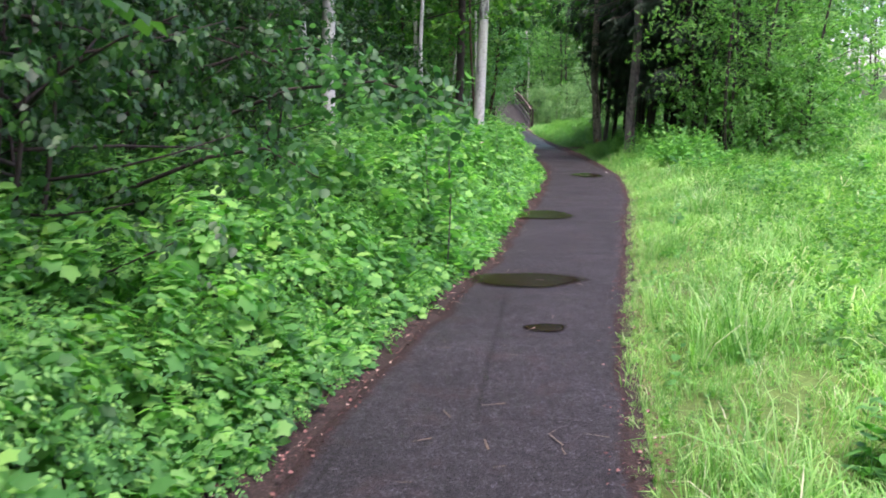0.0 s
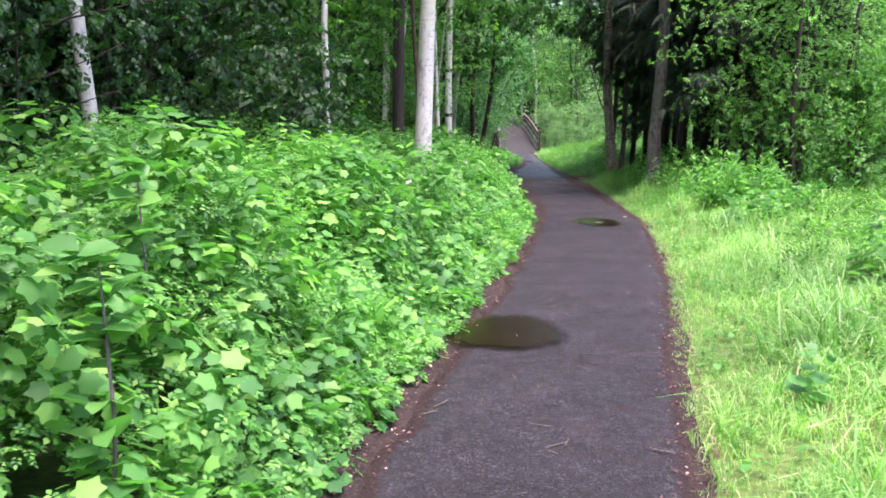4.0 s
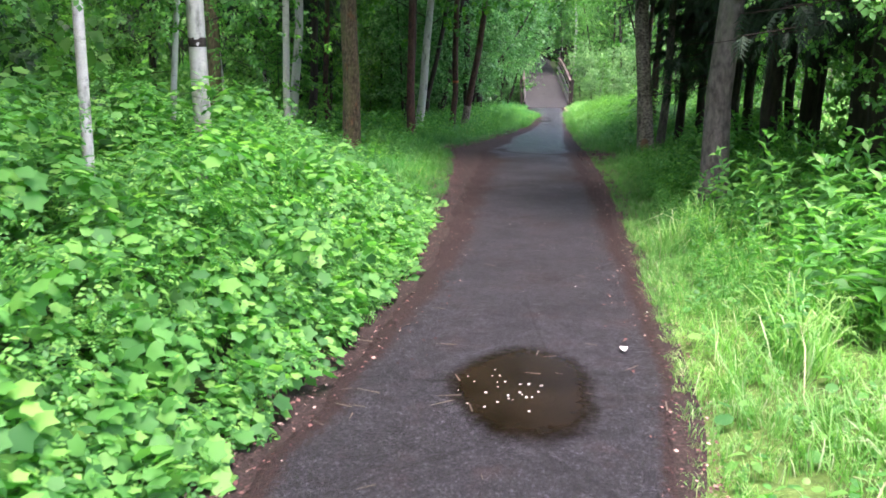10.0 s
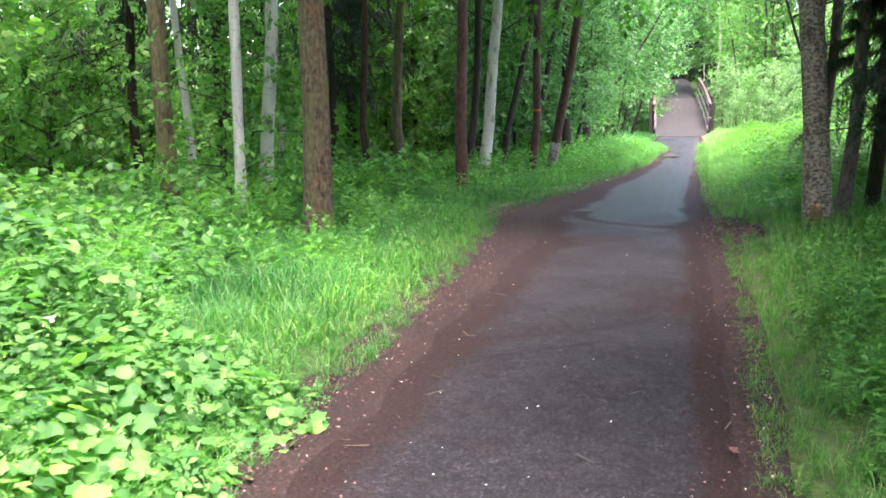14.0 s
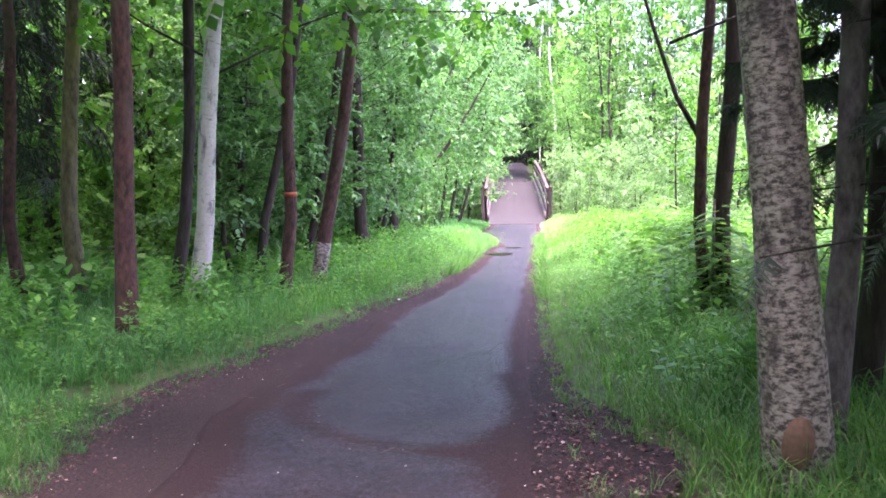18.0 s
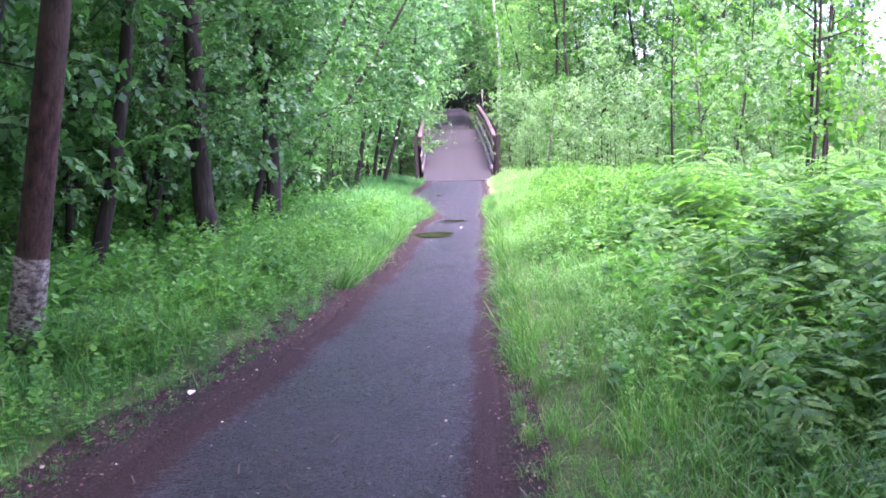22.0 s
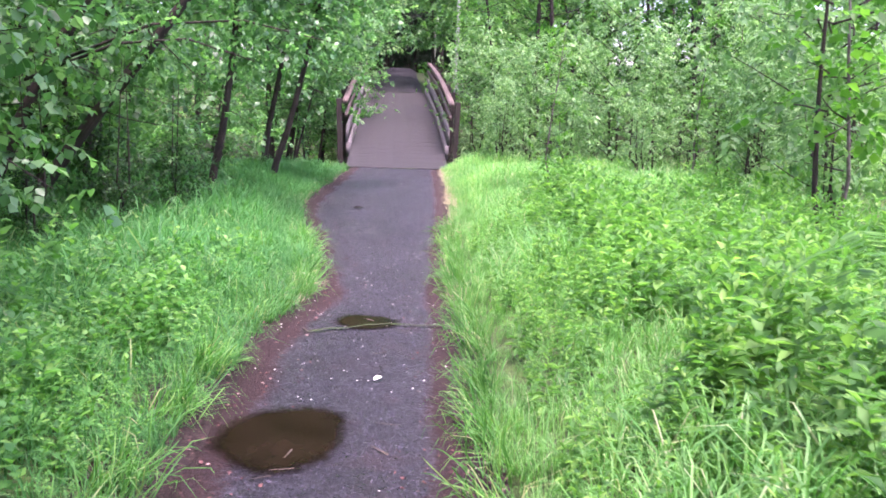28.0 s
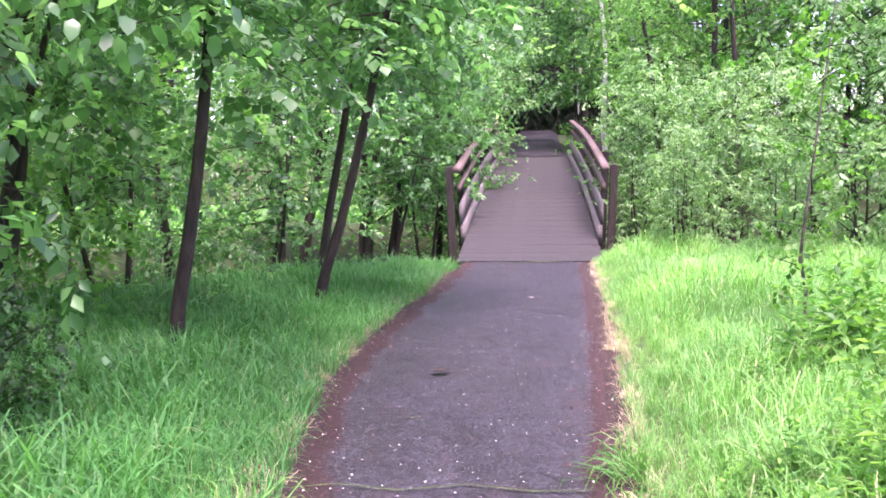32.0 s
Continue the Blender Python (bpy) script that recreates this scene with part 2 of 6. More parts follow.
def asphalt_material():
    m, t, b = material("worn_asphalt", 0.55)
    v = coords(t)
    grain = noise_of(t, v, 260, 3, 0.7)
    c = colours(t, grain, [(0.34, (0.0135, 0.0132, 0.0148)), (0.6, (0.0345, 0.0346, 0.0382)), (0.8, (0.136, 0.137, 0.144))])
    coarse = noise_of(t, v, 75, 4, 0.75)
    c = mixed(t, 1.0, c, colours(t, coarse, [(0.33, (0.45, 0.44, 0.45)), (0.5, (0.85, 0.84, 0.87)), (0.72, (1.35, 1.33, 1.4))]), "MULTIPLY")
    chip = t.nodes.new("ShaderNodeTexVoronoi")
    chip.inputs["Scale"].default_value = 105
    t.links.new(v, chip.inputs["Vector"])
    c = mixed(t, 1.0, c, colours(t, chip.outputs["Color"], [(0.25, (0.72, 0.71, 0.72)), (0.6, (1, 1, 1)), (0.9, (2.5, 2.45, 2.6))]), "MULTIPLY")
    stain = noise_of(t, v, 1.3, 5, 0.6)
    c = mixed(t, 1.0, c, colours(t, stain, [(0.3, (0.75, 0.74, 0.75)), (0.7, (1.15, 1.12, 1.16))]), "MULTIPLY")
    patchy = noise_of(t, v, 14, 5, 0.7)
    c = mixed(t, 1.0, c, colours(t, patchy, [(0.35, (0.6, 0.58, 0.6)), (0.65, (1.3, 1.28, 1.3))]), "MULTIPLY")
    rust = noise_of(t, v, 3.1, 6, 0.7)
    c = mixed(t, colours(t, rust, [(0.54, (0, 0, 0)), (0.74, (0.4, 0.4, 0.4))]), c, (0.05, 0.026, 0.025))
    crack = t.nodes.new("ShaderNodeTexVoronoi")
    crack.feature = "DISTANCE_TO_EDGE"
    crack.inputs["Scale"].default_value = 0.55
    warp = mixed(t, 0.22, v, t.nodes.new("ShaderNodeTexNoise").outputs["Color"])
    t.links.new(warp, crack.inputs["Vector"])
    line = colours(t, crack.outputs["Distance"], [(0.0, (0.3, 0.28, 0.26)), (0.006, (1, 1, 1))])
    c = mixed(t, 0.7, c, line, "MULTIPLY")
    lit = t.nodes.new("ShaderNodeAttribute")
    lit.attribute_name = "litter"
    speck = noise_of(t, v, 34, 6, 0.75)
    edge = t.nodes.new("ShaderNodeMath")
    edge.operation = "ADD"
    t.links.new(lit.outputs["Fac"], edge.inputs[0])
    t.links.new(speck, edge.inputs[1])
    laid = colours(t, edge.outputs[0], [(0.72, (0, 0, 0)), (1.0, (0.9, 0.9, 0.9))])
    c = mixed(t, laid, c, colours(t, noise_of(t, v, 60, 5, 0.7), [(0.3, (0.009, 0.0048, 0.0046)), (0.55, (0.029, 0.0152, 0.0135)), (0.8, (0.1, 0.056, 0.048))]))
    wet_sheen = t.nodes.new("ShaderNodeAttribute")
    wet_sheen.attribute_name = "wet_sheen"
    # Lighter, bluer asphalt: the sky's reflection is put into the base colour here.
    c = mixed(t, wet_sheen.outputs["Fac"], c, mixed(t, 1.0, c, (1.4, 1.4, 1.48), "MULTIPLY"))
    t.links.new(c, b.inputs["Base Color"])
    damp = colours(t, noise_of(t, v, 0.8, 4), [(0.35, (0.62, 0.62, 0.62)), (0.7, (0.85, 0.85, 0.85))])
    film = colours(t, noise_of(t, v, 46, 5, 0.75), [(0.38, (0.28, 0.28, 0.28)), (0.62, (0.8, 0.8, 0.8))])
    damp = mixed(t, wet_sheen.outputs["Fac"], damp, mixed(t, 1.0, damp, film, "MULTIPLY"))
    t.links.new(mixed(t, laid, damp, (0.92, 0.92, 0.92)), b.inputs["Roughness"])
    rise = mixed(t, 0.3, coarse, chip.outputs["Distance"])
    bump(t, b, rise, 1.0, 0.018)
    b.inputs["Specular IOR Level"].default_value = 0.28
    return m


def soil_material(name, dark, mid, light, scale=14):
    m, t, b = material(name, 0.95)
    v = coords(t)
    c = colours(t, noise_of(t, v, scale, 6, 0.7), [(0.3, dark), (0.52, mid), (0.75, light)])
    c = mixed(t, 1.0, c, colours(t, noise_of(t, v, 0.9, 3), [(0.3, (0.7, 0.7, 0.7)), (0.7, (1.2, 1.2, 1.2))]), "MULTIPLY")
    t.links.new(c, b.inputs["Base Color"])
    bump(t, b, noise_of(t, v, scale * 3, 4), 0.8, 0.02)
    return m


def bark_material(name, dark, light, stretch=(9, 9, 1.6), rough=0.9, lichen=None):
    m, t, b = material(name, rough)
    v = coords(t, stretch)
    f = noise_of(t, v, 2.2, 6, 0.65)
    c = colours(t, f, [(0.32, dark), (0.68, light)])
    big = noise_of(t, coords(t, (1, 1, 0.6)), 1.7, 3)
    if lichen:
        c = mixed(t, colours(t, big, [(0.5, (0, 0, 0)), (0.66, (0.75, 0.75, 0.75))]), c, lichen)
    t.links.new(c, b.inputs["Base Color"])
    bump(t, b, f, 0.9, 0.03)
    return m


def birch_material(name, white, dark, amount, stretch=(4, 4, 15), size=2.0):
    m, t, b = material(name, 0.7)
    v = coords(t, stretch)
    dash = noise_of(t, v, size, 6, 0.75)
    c = colours(t, dash, [(amount - 0.09, dark), (amount + 0.07, white)])
    patch = noise_of(t, coords(t, (4, 4, 1.6)), 1.6, 4, 0.6)
    c = mixed(t, colours(t, patch, [(0.54, (0, 0, 0)), (0.66, (0.8, 0.8, 0.8))]), c, tuple(0.55 * w for w in dark))
    c = mixed(t, 0.35, c, colours(t, noise_of(t, coords(t), 30, 4), [(0.3, (0.5, 0.45, 0.42)), (0.7, (1, 1, 1))]), "MULTIPLY")
    t.links.new(c, b.inputs["Base Color"])
    bump(t, b, dash, 0.7, 0.02)
    return m


def scaly_bark(name):
    """Grey brown plates with orange patches where bark has flaked off, and lichen."""
    m, t, b = material(name, 0.92)
    f = noise_of(t, coords(t, (10, 10, 5)), 2.6, 6, 0.7)
    c = colours(t, f, [(0.36, (0.024, 0.018, 0.012)), (0.5, (0.11, 0.08, 0.052)), (0.66, (0.22, 0.175, 0.115))])
    flake = noise_of(t, coords(t, (3, 3, 1.5)), 2.2, 5, 0.7)
    c = mixed(t, colours(t, flake, [(0.55, (0, 0, 0)), (0.66, (0.75, 0.75, 0.75))]), c, colours(t, f, [(0.35, (0.08, 0.03, 0.012)), (0.65, (0.27, 0.12, 0.05))]))
    moss = noise_of(t, coords(t, (2, 2, 1.1)), 1.9, 4, 0.6)
    c = mixed(t, colours(t, moss, [(0.46, (0, 0, 0)), (0.64, (0.75, 0.75, 0.75))]), c, (0.15, 0.145, 0.06))
    t.links.new(c, b.inputs["Base Color"])
    bump(t, b, f, 1.0, 0.04)
    return m


ASPHALT = asphalt_material()
SOIL = soil_material("forest_soil", (0.014, 0.02, 0.007), (0.033, 0.06, 0.015), (0.07, 0.125, 0.03), 7)
NEEDLES = soil_material("fallen_needles", (0.006, 0.0034, 0.0031), (0.027, 0.0138, 0.0122), (0.13, 0.075, 0.062), 58)
CREEK = soil_material("creek_gravel", (0.05, 0.045, 0.035), (0.14, 0.12, 0.1), (0.3, 0.28, 0.25), 8)
BARK_BIRCH = birch_material("birch_bark", (0.6, 0.58, 0.55), (0.07, 0.06, 0.055), 0.36)
BARK_OLD = birch_material("old_birch_bark", (0.42, 0.37, 0.31), (0.055, 0.04, 0.033), 0.51, (6, 6, 11), 3.4)
BARK_PINE = scaly_bark("pine_bark")
BARK_RED = bark_material("red_bark", (0.022, 0.011, 0.01), (0.13, 0.06, 0.048), (9, 9, 4), 0.9, (0.1, 0.075, 0.06))
BARK_MOSS = bark_material("lichen_bark", (0.04, 0.035, 0.02), (0.2, 0.17, 0.09), (8, 8, 3), 0.9, (0.19, 0.18, 0.05))
BARK_DARK = bark_material("alder_bark", (0.012, 0.009, 0.008), (0.06, 0.042, 0.035), (9, 9, 2))
BARK_GREY = bark_material("spruce_bark", (0.05, 0.042, 0.04), (0.2, 0.17, 0.16), (8, 8, 4), 0.9, (0.11, 0.12, 0.08))
WOOD_GREY = bark_material("weathered_timber", (0.07, 0.062, 0.064), (0.21, 0.19, 0.19), (2, 30, 30), 0.8)
WOOD_DECK = bark_material("deck_timber", (0.0165, 0.0156, 0.0165), (0.035, 0.0335, 0.0352), (3, 24, 24), 0.85, (0.026, 0.0232, 0.0242))
WOOD_RAIL = bark_material("rail_timber", (0.05, 0.034, 0.031), (0.19, 0.135, 0.122), (20, 2, 20), 0.75)
WOOD_DARK = bark_material("dark_timber", (0.012, 0.01, 0.01), (0.05, 0.035, 0.03), (14, 14, 2), 0.85)


def plain(name, colour, rough=0.6, grain=12):
    m, t, b = material(name, rough)
    c = colours(t, noise_of(t, coords(t), grain, 4), [(0.3, tuple(0.75 * k for k in colour)), (0.7, tuple(min(1, 1.15 * k) for k in colour))])
    t.links.new(c, b.inputs["Base Color"])
    return m


PUDDLE, pt_, pb_ = material("puddle_water", 0.16)
pb_.inputs["IOR"].default_value = 1.15
pb_.inputs["Specular IOR Level"].default_value = 0.2
pt_.links.new(colours(pt_, noise_of(pt_, coords(pt_), 3, 4), [(0.3, (0.006, 0.004, 0.0022)), (0.7, (0.018, 0.012, 0.007))]), pb_.inputs["Base Color"])
shore = pt_.nodes.new("ShaderNodeAttribute")
shore.attribute_name = "shore"
wet_ = node(pt_, "ShaderNodeMath")
wet_.operation = "ADD"
pt_.links.new(shore.outputs["Fac"], wet_.inputs[0])
pt_.links.new(noise_of(pt_, coords(pt_), 16, 5, 0.7), wet_.inputs[1])
pt_.links.new(colours(pt_, wet_.outputs[0], [(0.45, (0, 0, 0)), (1.0, (1, 1, 1))]), pb_.inputs["Alpha"])
WATER, wt_, wb_ = material("creek_water", 0.06)
wb_.inputs["Base Color"].default_value = (0.05, 0.05, 0.04, 1)
bump(wt_, wb_, noise_of(wt_, coords(wt_), 5, 3), 0.25, 0.02)
LITTER, lt_, lb_ = material("leaf_crumbs", 0.85)
crumb = lt_.nodes.new("ShaderNodeNewGeometry")
lt_.links.new(colours(lt_, crumb.outputs["Random Per Island"], [(0.0, (0.025, 0.01, 0.01)), (0.5, (0.085, 0.033, 0.03)), (0.85, (0.19, 0.09, 0.08)), (1.0, (0.42, 0.3, 0.26))]), lb_.inputs["Base Color"])
PETAL = plain("pale_petal", (0.75, 0.72, 0.68))
PINK = plain("pink_petal", (0.72, 0.42, 0.55))
DEAD = plain("dry_leaf", (0.11, 0.055, 0.045))
STRAW = plain("dry_straw", (0.5, 0.44, 0.27))
TWIG = plain("dead_twig", (0.1, 0.075, 0.055))
PAINT_ORANGE = plain("orange_paint", (0.4, 0.085, 0.03))
SCAR = plain("bare_wood", (0.2, 0.11, 0.07), 0.9, 30)
POST_WHITE = plain("pale_post", (0.7, 0.7, 0.68))


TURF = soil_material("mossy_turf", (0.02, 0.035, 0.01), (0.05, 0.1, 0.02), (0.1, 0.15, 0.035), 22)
# Yellower meadow turf; the open ground's sunlight is also put into its colour.
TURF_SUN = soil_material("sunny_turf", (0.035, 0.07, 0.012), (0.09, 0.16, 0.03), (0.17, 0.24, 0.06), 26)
LEAF_LIGHT = leaf_material("thicket_leaf", [(0.0, (0.11, 0.28, 0.06)), (0.6, (0.2, 0.44, 0.1)), (1.0, (0.34, 0.56, 0.18))], (1.5, 1.8, 1.1), 0.5)
LEAF_FERN = leaf_material("fern_leaf", [(0.0, (0.045, 0.17, 0.03)), (0.6, (0.095, 0.3, 0.045)), (1.0, (0.22, 0.46, 0.08))], (1.4, 1.7, 0.9), 0.45, 0.5)
# Leaf green darkened so that the closed wood's shade lies in the colour.
LEAF_SHADE = leaf_material("wood_shade_leaf", [(0.0, (0.015, 0.06, 0.018)), (0.6, (0.03, 0.11, 0.025)), (1.0, (0.07, 0.18, 0.035))], (1.6, 2.2, 0.9), 0.35)
CAR_PAINT = plain("white_car_paint", (0.8, 0.8, 0.8), 0.3, 2)
CAR_GLASS = plain("dark_car_glass", (0.03, 0.035, 0.04), 0.1, 2)
RUBBER = plain("tyre_rubber", (0.02, 0.02, 0.02), 0.8)


# ---------------------------------------------------------------- mesh helpers
def mesh_of(name, verts, tris, mat, smooth=False, more=None):
    """A mesh of triangles out of arrays."""
    verts, tris = np.asarray(verts, np.float32), np.asarray(tris, np.int32)
    me = bpy.data.meshes.new(name)
    me.vertices.add(len(verts))
    me.vertices.foreach_set("co", verts.ravel())
    me.loops.add(tris.size)
    me.loops.foreach_set("vertex_index", tris.ravel())
    me.polygons.add(len(tris))
    me.polygons.foreach_set("loop_start", np.arange(0, tris.size, 3, dtype=np.int32))
    if smooth:
        me.polygons.foreach_set("use_smooth", np.ones(len(tris), dtype=bool))
    me.update(calc_edges=True)
    me.materials.append(mat)
    if more is not None:
        me.materials.append(more[0])
        me.polygons.foreach_set("material_index", (np.arange(len(tris)) >= more[1]).astype(np.int32))
    return me


def part(name, bm, mat=None, parent=None, label="", at=None):
    """Links a bmesh, or a ready mesh, as one object under its thing."""
    if isinstance(bm, bmesh.types.BMesh):
        me = bpy.data.meshes.new(name)
        bm.to_mesh(me)
        bm.free()
        me.materials.append(mat)
    else:
        me = bm
    ob = new(name, me)
    if at is not None:
        ob.matrix_basis = at
    if parent is not None:
        ob.parent = parent
    return tagged(ob, label)


def thing(name, at, label, category, group="", kind=""):
    ob = new(name)
    ob.matrix_basis = at
    return tagged(ob, label, category, group, kind)


RNG = np.random.default_rng(7)


def uni(a, b, n=None):
    return RNG.uniform(a, b, n)


# leaf shapes: points, triangles; the stalk at the origin, the blade along +x
def leaf_ovate(w=0.42, fold=0.12, droop=0.12):
    v = [(0, 0, 0), (0.3, w * 0.8, fold), (0.68, w * 0.75, fold - droop * 0.6), (1, 0, -droop), (0.68, -w * 0.75, fold - droop * 0.6), (0.3, -w * 0.8, fold), (0.5, 0, -0.02)]
    return v, [(0, 6, 1), (1, 6, 2), (2, 6, 3), (3, 6, 4), (4, 6, 5), (5, 6, 0)]


def leaf_simple(w=0.45, fold=0.1):
    return [(0, 0, 0), (0.5, w, fold), (1, 0, -0.08), (0.5, -w, fold)], [(0, 2, 1), (0, 3, 2)]


def leaf_round():
    v = [(0.5, 0, 0.03)] + [(0.5 + (0.5 if k else 0.55) * math.cos(k * 0.785), 0.48 * math.sin(k * 0.785), -0.05 * abs(math.sin(k * 0.785))) for k in range(8)]
    return v, [(0, k, k % 8 + 1) for k in range(1, 9)]


def leaf_maple():
    """A broad leaf with five shallow toothed lobes, cupped a little."""
    v = [(0.3, 0, 0.05)]
    for k, (a, r) in enumerate(((-150, 0.34), (-112, 0.52), (-88, 0.44), (-58, 0.66), (-32, 0.5), (0, 0.74), (32, 0.5), (58, 0.66), (88, 0.44), (112, 0.52), (150, 0.34))):
        v.append((0.3 + r * math.cos(radians(a)), r * math.sin(radians(a)), -0.22 * r * r + 0.03 * (k % 2)))
    return v, [(0, k, k + 1) for k in range(1, 11)] + [(0, 11, 1)]


def leaf_rose():
    """A compound leaf: pairs of small oval leaflets and one at the tip."""
    v, f = [], []
    for x, q, size in ((0.28, 1, 0.36), (0.28, -1, 0.36), (0.58, 1, 0.44), (0.58, -1, 0.44), (0.76, 0, 0.5)):
        n = len(v)
        a = radians(62 * q)
        for lx, ly, lz in ((0, 0, 0), (0.5, 0.3, 0.06), (1, 0, -0.1), (0.5, -0.3, 0.06)):
            v.append((x + size * (lx * math.cos(a) - ly * math.sin(a)), size * (lx * math.sin(a) + ly * math.cos(a)), size * lz - 0.18 * x * x))
        f += [(n, n + 2, n + 1), (n, n + 3, n + 2)]
    return v, f


def dome(shape, n, seed):
    """A leafy shoot tip, one in radius: leaves spread over its upper side, facing out."""
    r = random.Random(seed)
    out = []
    for k in range(n):
        up = math.acos(1 - 1.15 * (k + 0.5) / n)
        yaw = 137.5 * k + r.uniform(-20, 20)
        a, far = radians(yaw), r.uniform(0.7, 1.0)
        out.append((far * 0.75 * math.sin(up) * math.cos(a), far * 0.75 * math.sin(up) * math.sin(a), far * 0.9 * math.cos(up) - 0.9, yaw, 34 - 0.85 * math.degrees(up) + r.uniform(-16, 16), r.uniform(0.5, 0.8)))
    return placed(shape, out)


def frond_shrub(n, seed, size):
    """An upright shrub, one high, with arching sprays of paired leaflets."""
    r = random.Random(seed)
    v, f = [], []
    for k in range(n):
        z0, yaw, ln = 0.25 + 0.7 * k / n, radians(137.5 * k + r.uniform(-20, 20)), r.uniform(0.26, 0.4) * (1.1 - 0.45 * k / n)
        rise = r.uniform(0.1, 0.5)
        for j in range(9):
            t = (j + 1) / 9
            wide = size * math.sin(math.pi * (0.15 + 0.8 * t)) + 0.015
            out, up = ln * t, z0 + ln * (rise * t - 0.55 * t * t)
            for q in ((-1, 1) if j < 8 else (0,)):
                a = yaw + q * 1.05
                o = Vector((out * math.cos(yaw), out * math.sin(yaw), up))
                w = Vector((math.cos(a), math.sin(a), -0.25)) * wide
                c = Vector((-math.sin(a), math.cos(a), 0)) * wide * 0.27
                m = len(v)
                v += [tuple(o), tuple(o + 0.5 * w + c), tuple(o + w), tuple(o + 0.5 * w - c)]
                f += [(m, m + 2, m + 1), (m, m + 3, m + 2)]
    m = len(v)
    return v + [(0.01, 0, 0), (-0.01, 0, 0), (0, 0, 0.95)], f + [(m, m + 1, m + 2)]


def blade(bend, w=0.022):
    mid = (0.3 * bend, 0, 0.55 - 0.06 * bend)
    v = [(0, w, 0), (0, -w, 0), (mid[0], w * 0.75, mid[2]), (mid[0], -w * 0.75, mid[2]), (bend, 0, 1 - 0.38 * bend)]
    return v, [(0, 1, 3), (0, 3, 2), (2, 3, 4)]


def tuft(n, seed, arch=0.6, w=0.012, spread=0.16):
    """A tuft of grass, one high: blades that fan out and arch over."""
    r = random.Random(seed)
    v, f = [], []
    for k in range(n):
        a = 6.283 * k / n + r.uniform(-0.5, 0.5)
        h, b, lean = r.uniform(0.55, 1.0), arch * r.uniform(0.35, 1.3), r.uniform(0.02, 0.25)
        ox, oy = spread * r.uniform(-1, 1), spread * r.uniform(-1, 1)
        m = len(v)
        for out, up, wide in ((0, 0, 1), (0.12 * b + 0.4 * lean, 0.45, 1.05), (0.42 * b + 0.75 * lean, 0.8 - 0.12 * b, 0.75)):
            for q in (-1, 1):
                v.append((ox + h * out * math.cos(a) - q * w * wide * math.sin(a), oy + h * out * math.sin(a) + q * w * wide * math.cos(a), h * up))
        tip = 0.85 * b + lean
        v.append((ox + h * tip * math.cos(a), oy + h * tip * math.sin(a), h * (0.98 - 0.5 * b)))
        f += [(m, m + 1, m + 3), (m, m + 3, m + 2), (m + 2, m + 3, m + 5), (m + 2, m + 5, m + 4), (m + 4, m + 5, m + 6)]
    return v, f


def spray():
    """A drooping spruce twig."""
    v, f = [], []
    for k in range(6):
        s = k / 6
        c = (s, 0, -0.45 * s * s)
        n = len(v)
        ln = 0.34 * (1 - 0.6 * s)
        v += [c, (c[0] + 0.1, 0.05, c[2] - 0.02), (c[0] + 0.22, ln, c[2] - 0.2), c, (c[0] + 0.1, -0.05, c[2] - 0.02), (c[0] + 0.22, -ln, c[2] - 0.2)]
        f += [(n, n + 1, n + 2), (n + 3, n + 5, n + 4)]
    n = len(v)
    v += [(0, 0.03, 0), (0, -0.03, 0), (1.15, 0, -0.62)]
    f.append((n, n + 1, n + 2))
    return v, f


def placed(shape, where):
    """Copies of a leaf shape, each at (x, y, z, yaw, pitch, size)."""
    v, f = [], []
    for x, y, z, yaw, pitch, size in where:
        m = pose(x, y, z) @ pose(0, 0, 0, 0, 0, yaw) @ pose(0, 0, 0, 0, -pitch, 0)
        n = len(v)
        v += [tuple(m @ (Vector(p) * size)) for p in shape[0]]
        f += [tuple(n + k for k in t) for t in shape[1]]
    return v, f


def rosette(shape, n, seed):
    """The leafy tip of a shoot: leaves all round it, the lower ones larger and hanging."""
    r = random.Random(seed)
    out = []
    for k in range(n):
        s = k / n
        yaw = 137.5 * k + r.uniform(-15, 15)
        a = radians(yaw)
        off = 0.15 + 0.45 * s
        out.append((off * math.cos(a), off * math.sin(a), 0.5 * (1 - s) - 0.5, yaw, 28 - 60 * s + r.uniform(-12, 12), 0.55 + 0.55 * s))
    return placed(shape, out)


def stalk(shape, n, seed, size=0.24):
    """An upright weed, one high, with pairs of leaves that get smaller to the top."""
    r = random.Random(seed)
    out = []
    for k in range(n):
        s = (k + 1) / n
        for q in (0, 180):
            yaw = 90 * (k % 2) + q + r.uniform(-30, 30)
            out.append((0.02 * r.uniform(-1, 1), 0.02 * r.uniform(-1, 1), 0.15 + 0.83 * s + r.uniform(-0.03, 0.03), yaw, 38 * s + r.uniform(-30, 26), size * (1.15 - 0.6 * s) * r.uniform(0.8, 1.2)))
    v, f = placed(shape, out)
    m = len(v)
    return v + [(0.008, 0, 0), (-0.008, 0, 0), (0, 0, 1)], f + [(m, m + 1, m + 2)]


def sprig(shape, n, seed, hang=0.3):
    """A thin twig with leaves on both sides, arching over."""
    r = random.Random(seed)
    out = []
    for k in range(n):
        s = (k + 0.5) / n
        side = 1 if k % 2 else -1
        out.append((1.9 * s, 0.06 * side, -hang * 1.9 * s * s, side * r.uniform(35, 70), -18 - 30 * s + r.uniform(-25, 20), r.uniform(0.75, 1.1)))
    out.append((1.9, 0, -hang * 1.9, 0, -40, 0.9))
    return placed(shape, out)


